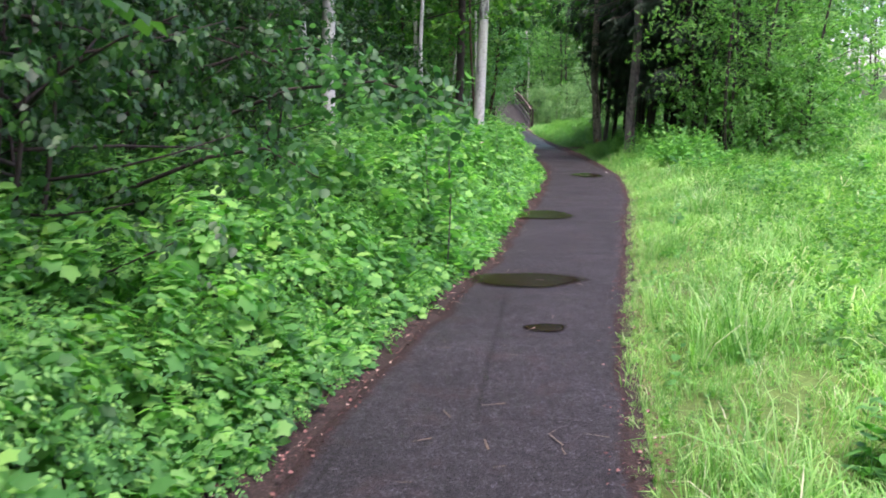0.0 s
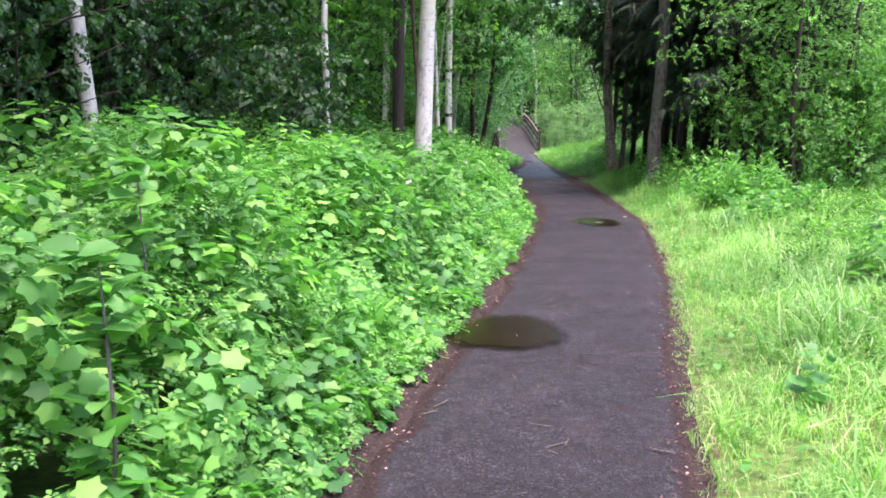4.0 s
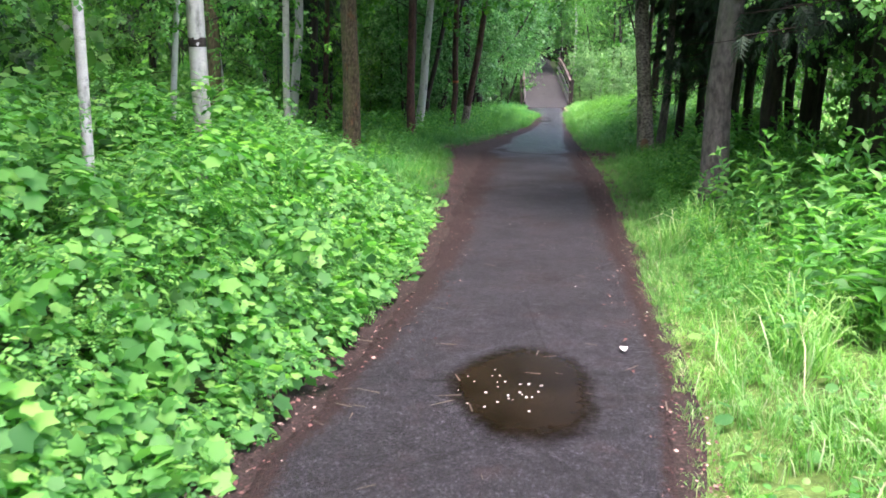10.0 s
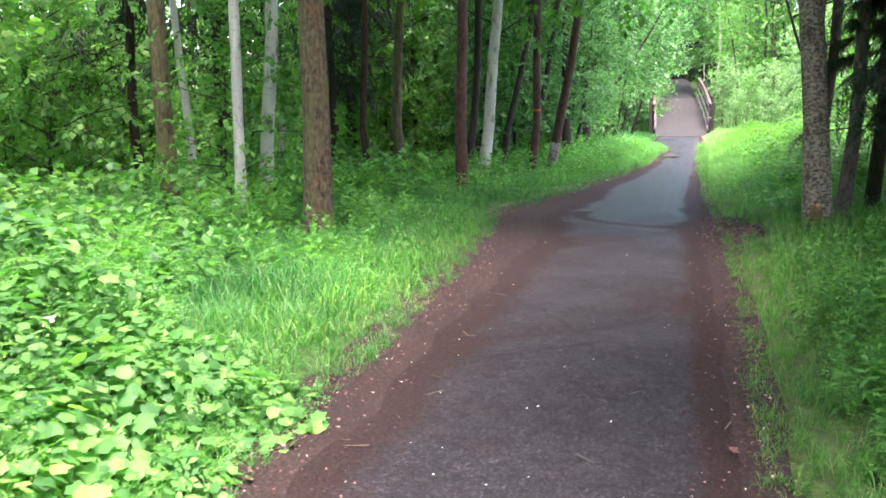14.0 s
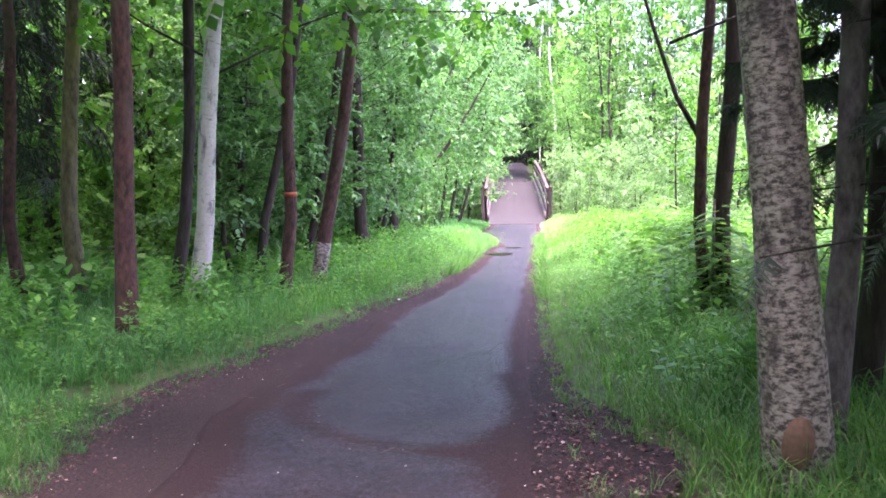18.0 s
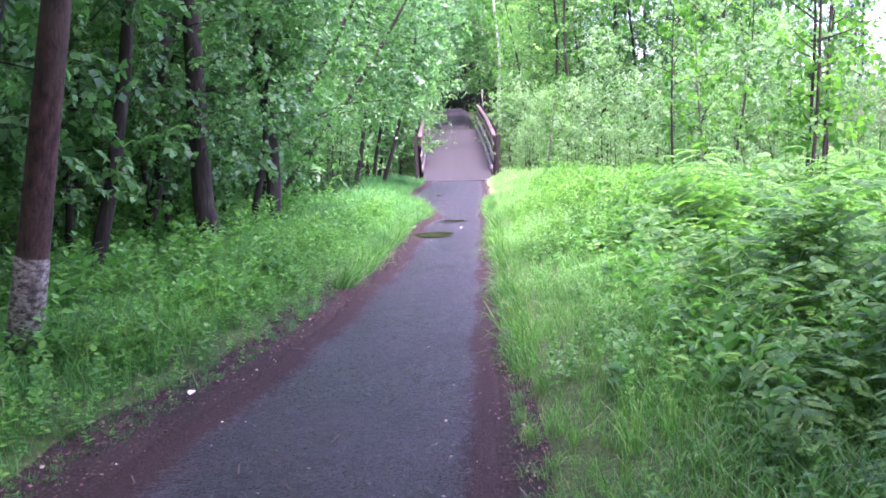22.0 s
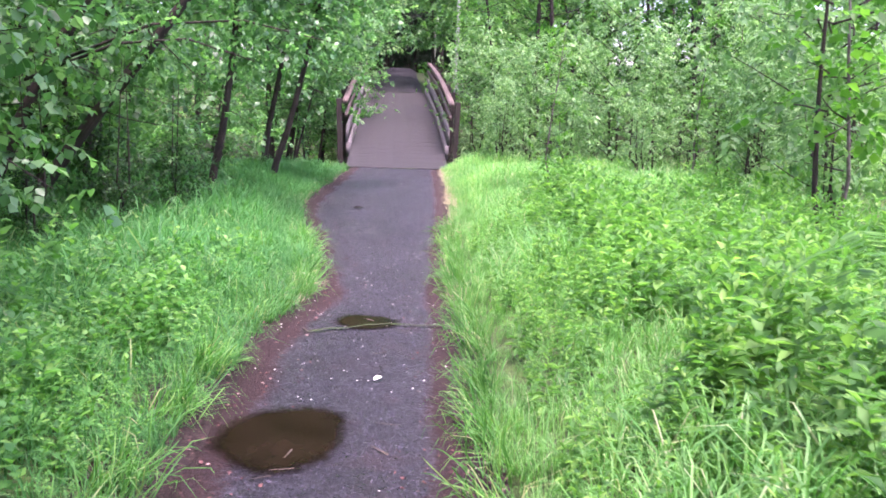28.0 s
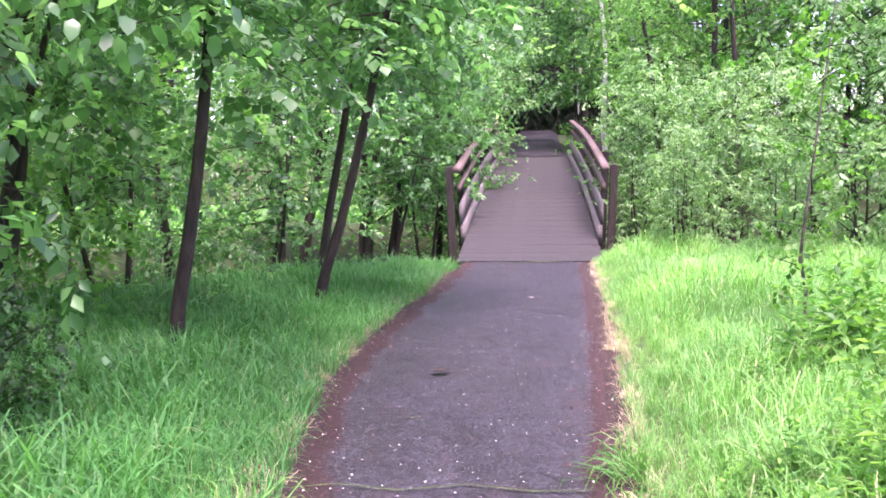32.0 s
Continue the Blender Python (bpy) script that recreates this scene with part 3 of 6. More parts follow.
def twig():
    """A drooping spruce twig with rows of fine needled side shoots."""
    v, f = [], []
    for k in range(11):
        s = k / 11
        for q in (-1, 1):
            n = len(v)
            ln = 0.26 * (1 - 0.65 * s) * (0.8 + 0.4 * (k % 2))
            v += [(s - 0.02, 0.01 * q, -0.4 * s * s), (s + 0.045, 0.0, -0.4 * s * s - 0.02), (s + 0.13, ln * q, -0.4 * s * s - 0.12 - 0.1 * ln)]
            f.append((n, n + 1, n + 2))
    n = len(v)
    return v + [(0, 0.012, 0), (0, -0.012, 0), (1.12, 0, -0.5)], f + [(n, n + 1, n + 2)]


def scatter(shapes, pos, yaw, pitch, roll, size):
    """Points and triangles of many leaves, each turned and sized on its own."""
    pos, n = np.asarray(pos, float), len(pos)
    yaw, pitch, roll, size = (np.broadcast_to(np.asarray(k, float), (n,)) for k in (yaw, pitch, roll, size))
    pick = RNG.integers(0, len(shapes), n)
    out_v, out_f, base = [], [], 0
    for k, (v, f) in enumerate(shapes):
        sel = pick == k
        if not sel.any():
            continue
        v, f = np.array(v, float), np.array(f, int)
        cy, sy, cp, sp, cr, sr = np.cos(yaw[sel]), np.sin(yaw[sel]), np.cos(pitch[sel]), np.sin(pitch[sel]), np.cos(roll[sel]), np.sin(roll[sel])
        x, y, z = (v[:, i][None] * size[sel][:, None] for i in range(3))
        y, z = y * cr[:, None] - z * sr[:, None], y * sr[:, None] + z * cr[:, None]
        x, z = x * cp[:, None] - z * sp[:, None], x * sp[:, None] + z * cp[:, None]
        x, y = x * cy[:, None] - y * sy[:, None], x * sy[:, None] + y * cy[:, None]
        p = np.stack([x, y, z], -1) + pos[sel][:, None]
        m = len(p)
        out_v.append(p.reshape(-1, 3))
        out_f.append((f[None] + (np.arange(m) * len(v))[:, None, None]).reshape(-1, 3) + base)
        base += m * len(v)
    return np.concatenate(out_v), np.concatenate(out_f)


def joined(*pieces):
    v, f, n = [], [], 0
    for a, b in pieces:
        v.append(a), f.append(np.asarray(b) + n)
        n += len(a)
    return np.concatenate(v), np.concatenate(f)


def tube(points, radii, sides=10, knobs=0.0, seed=0):
    """A tapered stem along the points, a little uneven."""
    r = random.Random(seed)
    pts = [Vector(p) for p in points]
    v, f = [], []
    for k, p in enumerate(pts):
        way = (pts[min(k + 1, len(pts) - 1)] - pts[max(k - 1, 0)]).normalized()
        a = way.cross(Vector((0.3, 1, 0.2))).normalized()
        b = way.cross(a)
        for s in range(sides):
            t = 2 * math.pi * s / sides
            rad = float(radii[k]) * (1 + knobs * r.uniform(-1, 1))
            v.append(p + rad * (math.cos(t) * a + math.sin(t) * b))
    for k in range(len(pts) - 1):
        for s in range(sides):
            i, j = k * sides + s, k * sides + (s + 1) % sides
            f += [(i, j, j + sides), (i, j + sides, i + sides)]
    n = len(v)
    v += [pts[0], pts[-1]]
    e = (len(pts) - 1) * sides
    for s in range(sides):
        f += [(n, (s + 1) % sides, s), (n + 1, e + s, e + (s + 1) % sides)]
    return np.array([tuple(p) for p in v]), np.array(f)


def box_bm(sx, sy, sz, bevel=0.01, z0=0.0):
    bm = bmesh.new()
    bmesh.ops.create_cube(bm, size=1)
    for v in bm.verts:
        v.co = Vector((v.co.x * sx, v.co.y * sy, (v.co.z + 0.5) * sz + z0))
    if bevel:
        bmesh.ops.bevel(bm, geom=bm.edges[:], offset=bevel, segments=1, affect="EDGES")
    return bm

# ---------------------------------------------------------------- ground, way, creek
def strip(y0, y1, step, left, right, cols, height):
    ys = np.arange(y0, y1 + 1e-6, step)
    s = np.linspace(0, 1, cols)
    x = left(ys)[:, None] * (1 - s) + right(ys)[:, None] * s
    y = np.repeat(ys[:, None], cols, 1)
    z = height(x, y, s[None, :])
    v = np.stack([x, y, z], -1).reshape(-1, 3)
    i = (np.arange(len(ys) - 1)[:, None] * cols + np.arange(cols - 1)).ravel()
    return v, np.concatenate([np.stack([i, i + 1, i + cols + 1], 1), np.stack([i, i + cols + 1, i + cols], 1)])


gx = np.concatenate([[-600, -300, -150, -90, -60, -45, -35, -28, -22, -18, -15], np.arange(-13, 13.1, 0.35), [15, 18, 22, 28, 35, 45, 60, 90, 150, 300, 600]])
gy = np.concatenate([[-600, -300, -150, -80, -50, -35, -25, -18], np.arange(-14, 106, 0.5), [110, 116, 124, 135, 150, 180, 250, 400, 700]])
GX, GY = np.meshgrid(gx, gy)
GZ = ground_z(GX, GY) - 0.05
i = (np.arange(len(gy) - 1)[:, None] * len(gx) + np.arange(len(gx) - 1)).ravel()
ground = part("ground", mesh_of("ground", np.stack([GX, GY, GZ], -1).reshape(-1, 3), np.concatenate([np.stack([i, i + 1, i + len(gx) + 1], 1), np.stack([i, i + len(gx) + 1, i + len(gx)], 1)]), SOIL, True), None)
tagged(ground, "dark damp forest soil under the plants", "ground", kind="structure")


def tar_l(y):
    return way_l(y) + np.interp(y, TAR_Y, TAR_L) + 0.05 * wave(y, 3 * y, 0.7) + 0.025 * wave(y, y, 0.16, 3)


def tar_r(y):
    return way_r(y) - np.interp(y, TAR_Y, TAR_R) + 0.04 * wave(y, 2 * y, 0.8, 2) + 0.012 * wave(y, y, 0.35, 5)


needle_bed = part("needle_bed", mesh_of("needle_bed", *strip(-12, 63.4, 0.25, lambda y: way_l(y) - 0.22 + 0.1 * wave(y, y, 0.6, 4), lambda y: way_r(y) + np.interp(y, [0, 22, 28, 40, 60], [0.03, 0.03, 0.1, 0.08, 0.06]) + (0.42 + 0.2 * wave(y, y, 0.12, 2)) * np.exp(-((y - 33.3) / 1.0) ** 2) + 0.04 * wave(y, y, 0.5, 6), 9, lambda x, y, s: ground_z(x, y) + 0.012), NEEDLES, True))
tagged(needle_bed, "reddish brown bed of fallen needles and crumbled leaves", "leaf litter", kind="structure")
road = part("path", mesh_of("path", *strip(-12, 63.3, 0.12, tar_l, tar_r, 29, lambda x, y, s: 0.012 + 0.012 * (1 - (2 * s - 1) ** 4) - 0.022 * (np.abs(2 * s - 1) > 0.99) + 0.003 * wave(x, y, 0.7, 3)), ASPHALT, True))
rc = np.empty(len(road.data.vertices) * 3, np.float32)
road.data.vertices.foreach_get("co", rc)
rx, ry = rc[0::3].astype(float), rc[1::3].astype(float)
wide = np.interp(ry, [0, 20, 24, 30, 34, 40, 46, 52, 62], [0.11, 0.12, 0.24, 0.3, 0.34, 0.26, 0.24, 0.18, 0.22])
dl, dr = rx - tar_l(ry), tar_r(ry) - rx
deposit = 0.82 * np.exp(-((dl / wide) ** 2)) + 0.78 * np.exp(-((dr / (0.7 * wide)) ** 2))
deposit += np.interp(ry, [14, 22, 31, 35, 44], [0, 0.14, 0.17, 0.05, 0.03])
deposit += 0.2 * ramp(wave(rx, ry, 0.8, 5) + 0.5 * wave(rx, ry, 0.3, 6), 0.35, 1.1) * np.interp(ry, [16, 24, 36, 40, 48], [0.25, 1, 1, 0.5, 0.3])
arc = np.abs(np.hypot((rx - 1.3) / 1.15, (ry - 34.3)) - 1.05)
deposit += 0.34 * np.exp(-((arc / 0.12) ** 2)) * (ry < 34.6) * (ry > 33.0)
litter = road.data.attributes.new("litter", "FLOAT", "POINT")
litter.data.foreach_set("value", np.clip(deposit, 0, 0.85).astype(np.float32))
# From y 31 on: smoother damp film, plus sky sheen painted into the colour.
rain = road.data.attributes.new("wet_sheen", "FLOAT", "POINT")
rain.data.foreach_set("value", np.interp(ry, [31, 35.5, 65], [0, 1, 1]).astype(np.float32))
tagged(road, "narrow worn grey asphalt footpath with damp patches", "path", kind="structure")
upper = part("path", mesh_of("upper_path", *strip(80.2, 104, 0.4, lambda y: deck_x(y) - 1.1 + 0.05 * wave(y, y, 0.9), lambda y: deck_x(y) + 1.1 + 0.05 * wave(y, y, 0.8, 2), 7, lambda x, y, s: np.maximum(deck_z(y), ground_z(x, y)) + 0.05 - 0.2 * (np.abs(2 * s - 1) > 0.99)), ASPHALT, True))
tagged(upper, "asphalt footpath climbing away behind the bridge", "path", kind="structure")

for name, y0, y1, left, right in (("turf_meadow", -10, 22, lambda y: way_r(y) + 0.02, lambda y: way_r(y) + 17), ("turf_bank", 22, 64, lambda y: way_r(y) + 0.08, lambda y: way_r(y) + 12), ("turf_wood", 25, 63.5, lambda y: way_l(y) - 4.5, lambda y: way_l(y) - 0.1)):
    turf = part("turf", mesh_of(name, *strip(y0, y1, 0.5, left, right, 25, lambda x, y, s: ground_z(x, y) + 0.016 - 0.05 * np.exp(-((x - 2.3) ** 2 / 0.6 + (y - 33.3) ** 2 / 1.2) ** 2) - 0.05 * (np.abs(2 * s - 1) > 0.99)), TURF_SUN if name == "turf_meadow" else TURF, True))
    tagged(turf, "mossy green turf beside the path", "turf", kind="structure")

water = part("water", mesh_of("water", [(-30, 50, -1.38), (24, 50, -1.38), (24, 86, -1.38), (-30, 86, -1.38)], [(0, 1, 2), (0, 2, 3)], WATER))
tagged(water, "shallow grey creek water below the bank", "creek", kind="structure")


def puddle(x, y, rx, ry, seed, turn=0.0):
    r = random.Random(seed)
    ph = [r.uniform(0, 6.28) for _ in range(4)]
    v, f, fade = [(0, 0, 0)], [], [1.0]
    for ring, s in ((0, 0.78), (1, 1.12)):
        for k in range(40):
            a = 2 * math.pi * k / 40
            q = s * (1 + 0.08 * math.sin(2 * a + ph[0]) + 0.05 * math.sin(3 * a + ph[1]) + 0.03 * math.sin(5 * a + ph[2]) + 0.012 * math.sin(9 * a + ph[3]))
            v.append((rx * q * math.cos(a), ry * q * math.sin(a), 0))
            fade.append(0.55 if ring == 0 else -0.1)
            m, o = k + 1, (k + 1) % 40 + 1
            f += [(0, m, o)] if ring == 0 else [(m, m + 40, o + 40), (m, o + 40, o)]
    me = mesh_of("puddle", v, f, PUDDLE)
    me.attributes.new("shore", "FLOAT", "POINT").data.foreach_set("value", np.array(fade, np.float32))
    ob = part("puddle", me, None, at=pose(x, y, 0.034, 0, 0, turn))
    return tagged(ob, "shallow brown rain puddle on the grey asphalt", "puddle", "puddles on the path")


puddle(0.22, 5.78, 0.14, 0.12, 1)
puddle(0.1, 7.45, 0.5, 0.33, 2, -4)
puddle(0.4, 12.2, 0.38, 0.58, 3)
puddle(1.6, 19.8, 0.37, 0.6, 5)
puddle(0.39, 47.45, 0.31, 0.36, 6)
puddle(0.54, 49.5, 0.2, 0.2, 7)



def gap_line(points, width, label):
    """A dark open joint or crack in the asphalt."""
    v, f = [], []
    for k, (px, py) in enumerate(points):
        w = width * (0.6 + 0.4 * math.sin(k * 2.1 + px * 9) ** 2)
        v += [(px, py - w / 2, 0.037), (px, py + w / 2, 0.037)]
        if k:
            n = 2 * k
            f += [(n - 2, n, n + 1), (n - 2, n + 1, n - 1)]
    ob = part("crack", mesh_of("crack", v, f, SOIL))
    return tagged(ob, label, "crack", kind="structure")


gap_line([(0.2, 49.18), (0.32, 49.28), (0.42, 49.3), (0.55, 49.4), (0.71, 49.46), (0.9, 49.44), (1.13, 49.48)], 0.03, "thin dark crack across the asphalt")
gap_line([(-0.75, 62.5), (-0.6, 62.62), (-0.45, 62.76), (-0.29, 62.86), (-0.1, 62.98), (0.1, 63.02), (0.28, 63.04)], 0.09, "dark gap where the asphalt meets the deck")
gap_line([(-0.6, 53.3), (-0.3, 53.42), (0.0, 53.38), (0.3, 53.5), (0.62, 53.46), (0.9, 53.52)], 0.014, "thin dark crack across the asphalt")

# ---------------------------------------------------------------- wooden bridge
BY0, BY1 = 63.15, 80.3
bridge = thing("wooden_bridge", pose(0, 0, 0), "weathered grey timber footbridge with curved handrails over a creek", "bridge")
plank = box_bm(2.3, 0.185, 0.055, 0.006)
plank_me = bpy.data.meshes.new("plank")
plank.to_mesh(plank_me)
plank.free()
plank_me.materials.append(WOOD_DECK)
BYAW = 4.3
y = BY0
k = 0
while y < BY1:
    slope = math.degrees(math.atan((deck_z(y + 0.2) - deck_z(y)) / 0.2))
    part("plank", plank_me, None, bridge, at=pose(float(deck_x(y)), y, float(deck_z(y)) - 0.03 + 0.0015 * math.sin(k * 2.3), slope, 0.1 * math.sin(k * 1.7), BYAW + 0.1 * math.sin(k * 3.1)))
    y += 0.1865
    k += 1


def run(off, dz, y0, y1, w, h, step=0.5):
    """A beam that follows the deck's rise, off to the side of its middle."""
    ys = np.arange(y0, y1 + 1e-6, step)
    v, f = [], []
    for yy in ys:
        cx, cz = float(deck_x(yy)) + off, float(deck_z(yy)) + dz
        v += [(cx - w / 2, yy, cz), (cx + w / 2, yy, cz), (cx + w / 2, yy, cz + h), (cx - w / 2, yy, cz + h)]
    for a in range(len(ys) - 1):
        b = 4 * a
        for s in range(4):
            t = (s + 1) % 4
            f += [(b + s, b + t, b + 4 + t), (b + s, b + 4 + t, b + 4 + s)]
    e = 4 * (len(ys) - 1)
    f += [(0, 2, 1), (0, 3, 2), (e, e + 1, e + 2), (e, e + 2, e + 3)]
    return np.array(v), np.array(f)


for side in (-1, 1):
    start = 64.7
    part("girder", mesh_of("girder", *run(side * 1.02, -0.5, 64.4, BY1, 0.18, 0.44), WOOD_DARK), None, bridge)
    part("kerb_board", mesh_of("kerb_board", *run(side * 1.2, -0.1, start, BY1, 0.09, 0.34), WOOD_GREY), None, bridge, "grey weathered side board")
    part("side_board", mesh_of("side_board", *run(side * 1.24, 0.25, start, BY1, 0.05, 0.38), WOOD_GREY), None, bridge, "grey weathered side board")
    part("middle_rail", mesh_of("middle_rail", *run(side * 1.26, 0.86, start - 0.1, BY1, 0.06, 0.11), WOOD_RAIL), None, bridge, "pale worn handrail plank")
    part("top_rail", mesh_of("top_rail", *run(side * 1.28, 1.2, start - 0.15, BY1, 0.13, 0.09), WOOD_RAIL), None, bridge, "pale worn handrail plank")
    part("litter_strip", mesh_of("litter_strip", *run(side * 1.0, -0.004, 63.3, BY1, 0.26, 0.016), NEEDLES), None, bridge, "brown leaf litter along the deck's edge")
    y = start
    while y < BY1:
        part("post", box_bm(0.13, 0.13, 1.95, 0.012), WOOD_DARK, bridge, "dark stained upright post", at=pose(float(deck_x(y)) + side * 1.37, y, float(deck_z(y)) - 0.66, 0, side * 2, BYAW))
        y += 1.9
    part("abutment", box_bm(0.5, 0.7, 1.3, 0.03), WOOD_DARK, bridge, at=pose(float(deck_x(64.6)) + side * 0.95, 64.6, -1.15, 0, 0, BYAW))

# ---------------------------------------------------------------- trees
RO = leaf_round()
OV, OV2, SI, SP = leaf_ovate(), leaf_ovate(0.36, 0.06, 0.25), leaf_simple(), spray()
SI2 = leaf_simple(0.3, 0.16)
SPRIG = [sprig(SI, 5, 1), sprig(SI, 6, 2, 0.45), sprig(SI2, 6, 3, 0.2)]
SLIM = [sprig(SI2, 7, 4, 0.25), sprig(SI2, 6, 5, 0.5)]
FOLIAGE = {}


def crown_of(kind, seed):
    """Branches and leaves for one kind of tree, made once: two meshes."""
    if (kind, seed) in FOLIAGE:
        return FOLIAGE[kind, seed]
    r = random.Random(seed * 31 + len(kind))
    limbs, pos, ways = [], [], []
    spec = {
        "tall": dict(h=15, low=4.6, top=14.6, n=26, reach=(1.6, 3.2), up=(0.15, 0.7), leaves=120, spread=0.5, size=(0.1, 0.18), shapes=SPRIG, mat=LEAF_TREE),
        "birch": dict(h=15, low=3.6, top=14.8, n=28, reach=(1.1, 2.4), up=(-0.1, 0.6), leaves=100, spread=0.45, size=(0.09, 0.15), shapes=SPRIG, mat=LEAF_BIRCH),
        "alder": dict(h=10, low=1.3, top=9.5, n=56, reach=(1.0, 2.6), up=(-0.15, 0.5), leaves=150, spread=0.42, size=(0.07, 0.135), shapes=SPRIG, mat=LEAF_ALDER),
        # deep, shrub and bush hold shade in their leaf colour; mid and shrub_mid are lit copies.
        "deep": dict(h=15, low=2.4, top=14.6, n=34, reach=(1.4, 3.0), up=(0.0, 0.6), leaves=85, spread=0.55, size=(0.15, 0.28), shapes=SPRIG, mat=LEAF_SHADE),
        "mid": dict(h=15, low=2.6, top=14.6, n=34, reach=(1.3, 2.8), up=(0.0, 0.6), leaves=80, spread=0.55, size=(0.13, 0.24), shapes=SPRIG, mat=LEAF_MID),
        "light": dict(h=15, low=2.2, top=14.6, n=30, reach=(1.2, 2.8), up=(0.1, 0.7), leaves=60, spread=0.5, size=(0.1, 0.18), shapes=SPRIG, mat=LEAF_LIGHT),
        "canopy": dict(h=15, low=5.2, top=14.6, n=34, reach=(2.2, 4.4), up=(0.0, 0.45), leaves=170, spread=0.6, size=(0.16, 0.28), shapes=SPRIG, mat=LEAF_TREE),
        "leafy": dict(h=10, low=1.9, top=9.5, n=52, reach=(1.0, 2.4), up=(-0.3, 0.45), leaves=240, spread=0.4, size=(0.055, 0.095), shapes=SPRIG, mat=LEAF_MID),
        "thicket": dict(h=3, low=0.15, top=3.0, n=34, reach=(0.5, 1.3), up=(0.1, 0.8), leaves=210, spread=0.3, size=(0.05, 0.09), shapes=SPRIG, mat=LEAF_MID),
        "curtain": dict(h=5, low=0.9, top=5.0, n=46, reach=(0.9, 1.8), up=(-0.35, 0.35), leaves=130, spread=0.34, size=(0.075, 0.14), shapes=SPRIG, mat=LEAF_ALDER),
        "willow": dict(h=5, low=0.3, top=4.8, n=26, reach=(0.6, 1.5), up=(0.3, 1.0), leaves=110, spread=0.32, size=(0.08, 0.14), shapes=SLIM, mat=LEAF_GREY),
        "shrub": dict(h=3, low=0.2, top=2.9, n=30, reach=(0.5, 1.4), up=(0.1, 0.8), leaves=110, spread=0.3, size=(0.06, 0.12), shapes=SPRIG, mat=LEAF_SHADE),
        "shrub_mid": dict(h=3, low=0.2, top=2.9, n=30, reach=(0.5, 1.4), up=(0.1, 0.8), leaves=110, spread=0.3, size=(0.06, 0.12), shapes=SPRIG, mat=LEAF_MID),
        "bush": dict(h=3.8, low=0.3, top=3.8, n=44, reach=(0.6, 1.6), up=(0.0, 0.7), leaves=230, spread=0.3, size=(0.04, 0.07), shapes=[sprig(OV, 5, 7), sprig(OV2, 6, 8, 0.45)], mat=LEAF_SHADE),
        "sapling": dict(h=4.5, low=0.8, top=4.4, n=22, reach=(0.3, 0.8), up=(0.2, 0.8), leaves=34, spread=0.16, size=(0.07, 0.12), shapes=SPRIG, mat=LEAF_BIRCH),
    }
    if kind.startswith("spruce"):
        near = kind == "spruce_near"
        for k in range(120 if near else 74):
            z = 1.3 + 10.5 * (k / (120 if near else 74)) ** 1.15
            a, ln = r.uniform(0, 6.28), ((2.25 - 0.16 * z) if near else (2.5 - 0.2 * z)) * r.uniform(0.6, 1.1)
            drop = 0.42 + 0.1 * r.random()
            pts = [(ln * s * math.cos(a), ln * s * math.sin(a), z - drop * ln * s * (1.1 - 0.55 * s)) for s in (0, 0.5, 1)]
            limbs.append(tube(pts, [0.016, 0.01, 0.004], 4))
            dead = z < 2.0
            for q in range(8 if dead else 52 if near else 15):
                s = r.uniform(0.2, 1)
                pos.append((pts[2][0] * s, pts[2][1] * s, z - drop * ln * s * (1.1 - 0.55 * s)))
                ways.append(a + r.choice((-1, 1)) * r.uniform(0.2, 1.3))
        pos = np.array(pos)
        leaves = scatter([twig()] if near else [SP], pos, np.array(ways), -np.abs(RNG.normal(0.6 if near else 0.5, 0.35, len(pos))), RNG.normal(0, 0.4, len(pos)), uni(0.16, 0.42, len(pos)) if near else uni(0.35, 0.75, len(pos)))
        mat = NEEDLE
    else:
        c = spec[kind]
        for k in range(c["n"]):
            s = (k + r.random()) / c["n"]
            z = c["low"] + (c["top"] - c["low"]) * s
            a = k * 2.4 + r.uniform(-0.5, 0.5)
            swell = math.sin(math.pi * min(0.98, 0.2 + 0.75 * s)) ** 0.7
            ln = r.uniform(*c["reach"]) * swell
            up = r.uniform(*c["up"])
            bow = r.uniform(-0.35, 0.2)
            z0 = max(0.05, z - 0.25 * ln)
            pts = [(0, 0, z0)]
            for q in (0.4, 0.75, 1):
                pts.append((ln * q * math.cos(a + 0.2 * q), ln * q * math.sin(a + 0.2 * q), z0 + ln * q * up + bow * ln * q * q))
            thick = 0.008 + 0.004 * ln
            limbs.append(tube(pts, [thick, thick * 0.7, thick * 0.4, 0.004], 5))
            n = int(c["leaves"] * r.uniform(0.5, 1.4))
            n = max(4, n // 6)
            t = RNG.uniform(0.25, 1.08, n)
            P = np.stack([np.interp(t, [0, 0.4, 0.75, 1, 1.1], [p[i] for p in pts] + [2 * pts[3][i] - pts[2][i]]) for i in range(3)], 1)
            g = RNG.normal(0, 1, (n, 3)) * c["spread"] * np.array([1, 1, 0.6])
            bunch = RNG.normal(0, 1, (6, 3)) * c["spread"] * np.array([1, 1, 0.6])
            g = 0.55 * g + bunch[RNG.integers(0, 6, n)] * 0.8
            pos.append(P + g)
        pos = np.concatenate(pos)
        pos = pos[pos[:, 2] > 0.1]
        n = len(pos)
        leaves = scatter(c["shapes"], pos, uni(0, 6.28, n), RNG.normal(-0.15, 0.4, n), RNG.normal(0, 0.45, n), uni(*c["size"], n))
        mat = c["mat"]
    wood = joined(*limbs)
    FOLIAGE[kind, seed] = mesh_of(kind + "_crown", *joined(leaves, wood), mat, False, (BARK_DARK, len(leaves[1])))
    return FOLIAGE[kind, seed]


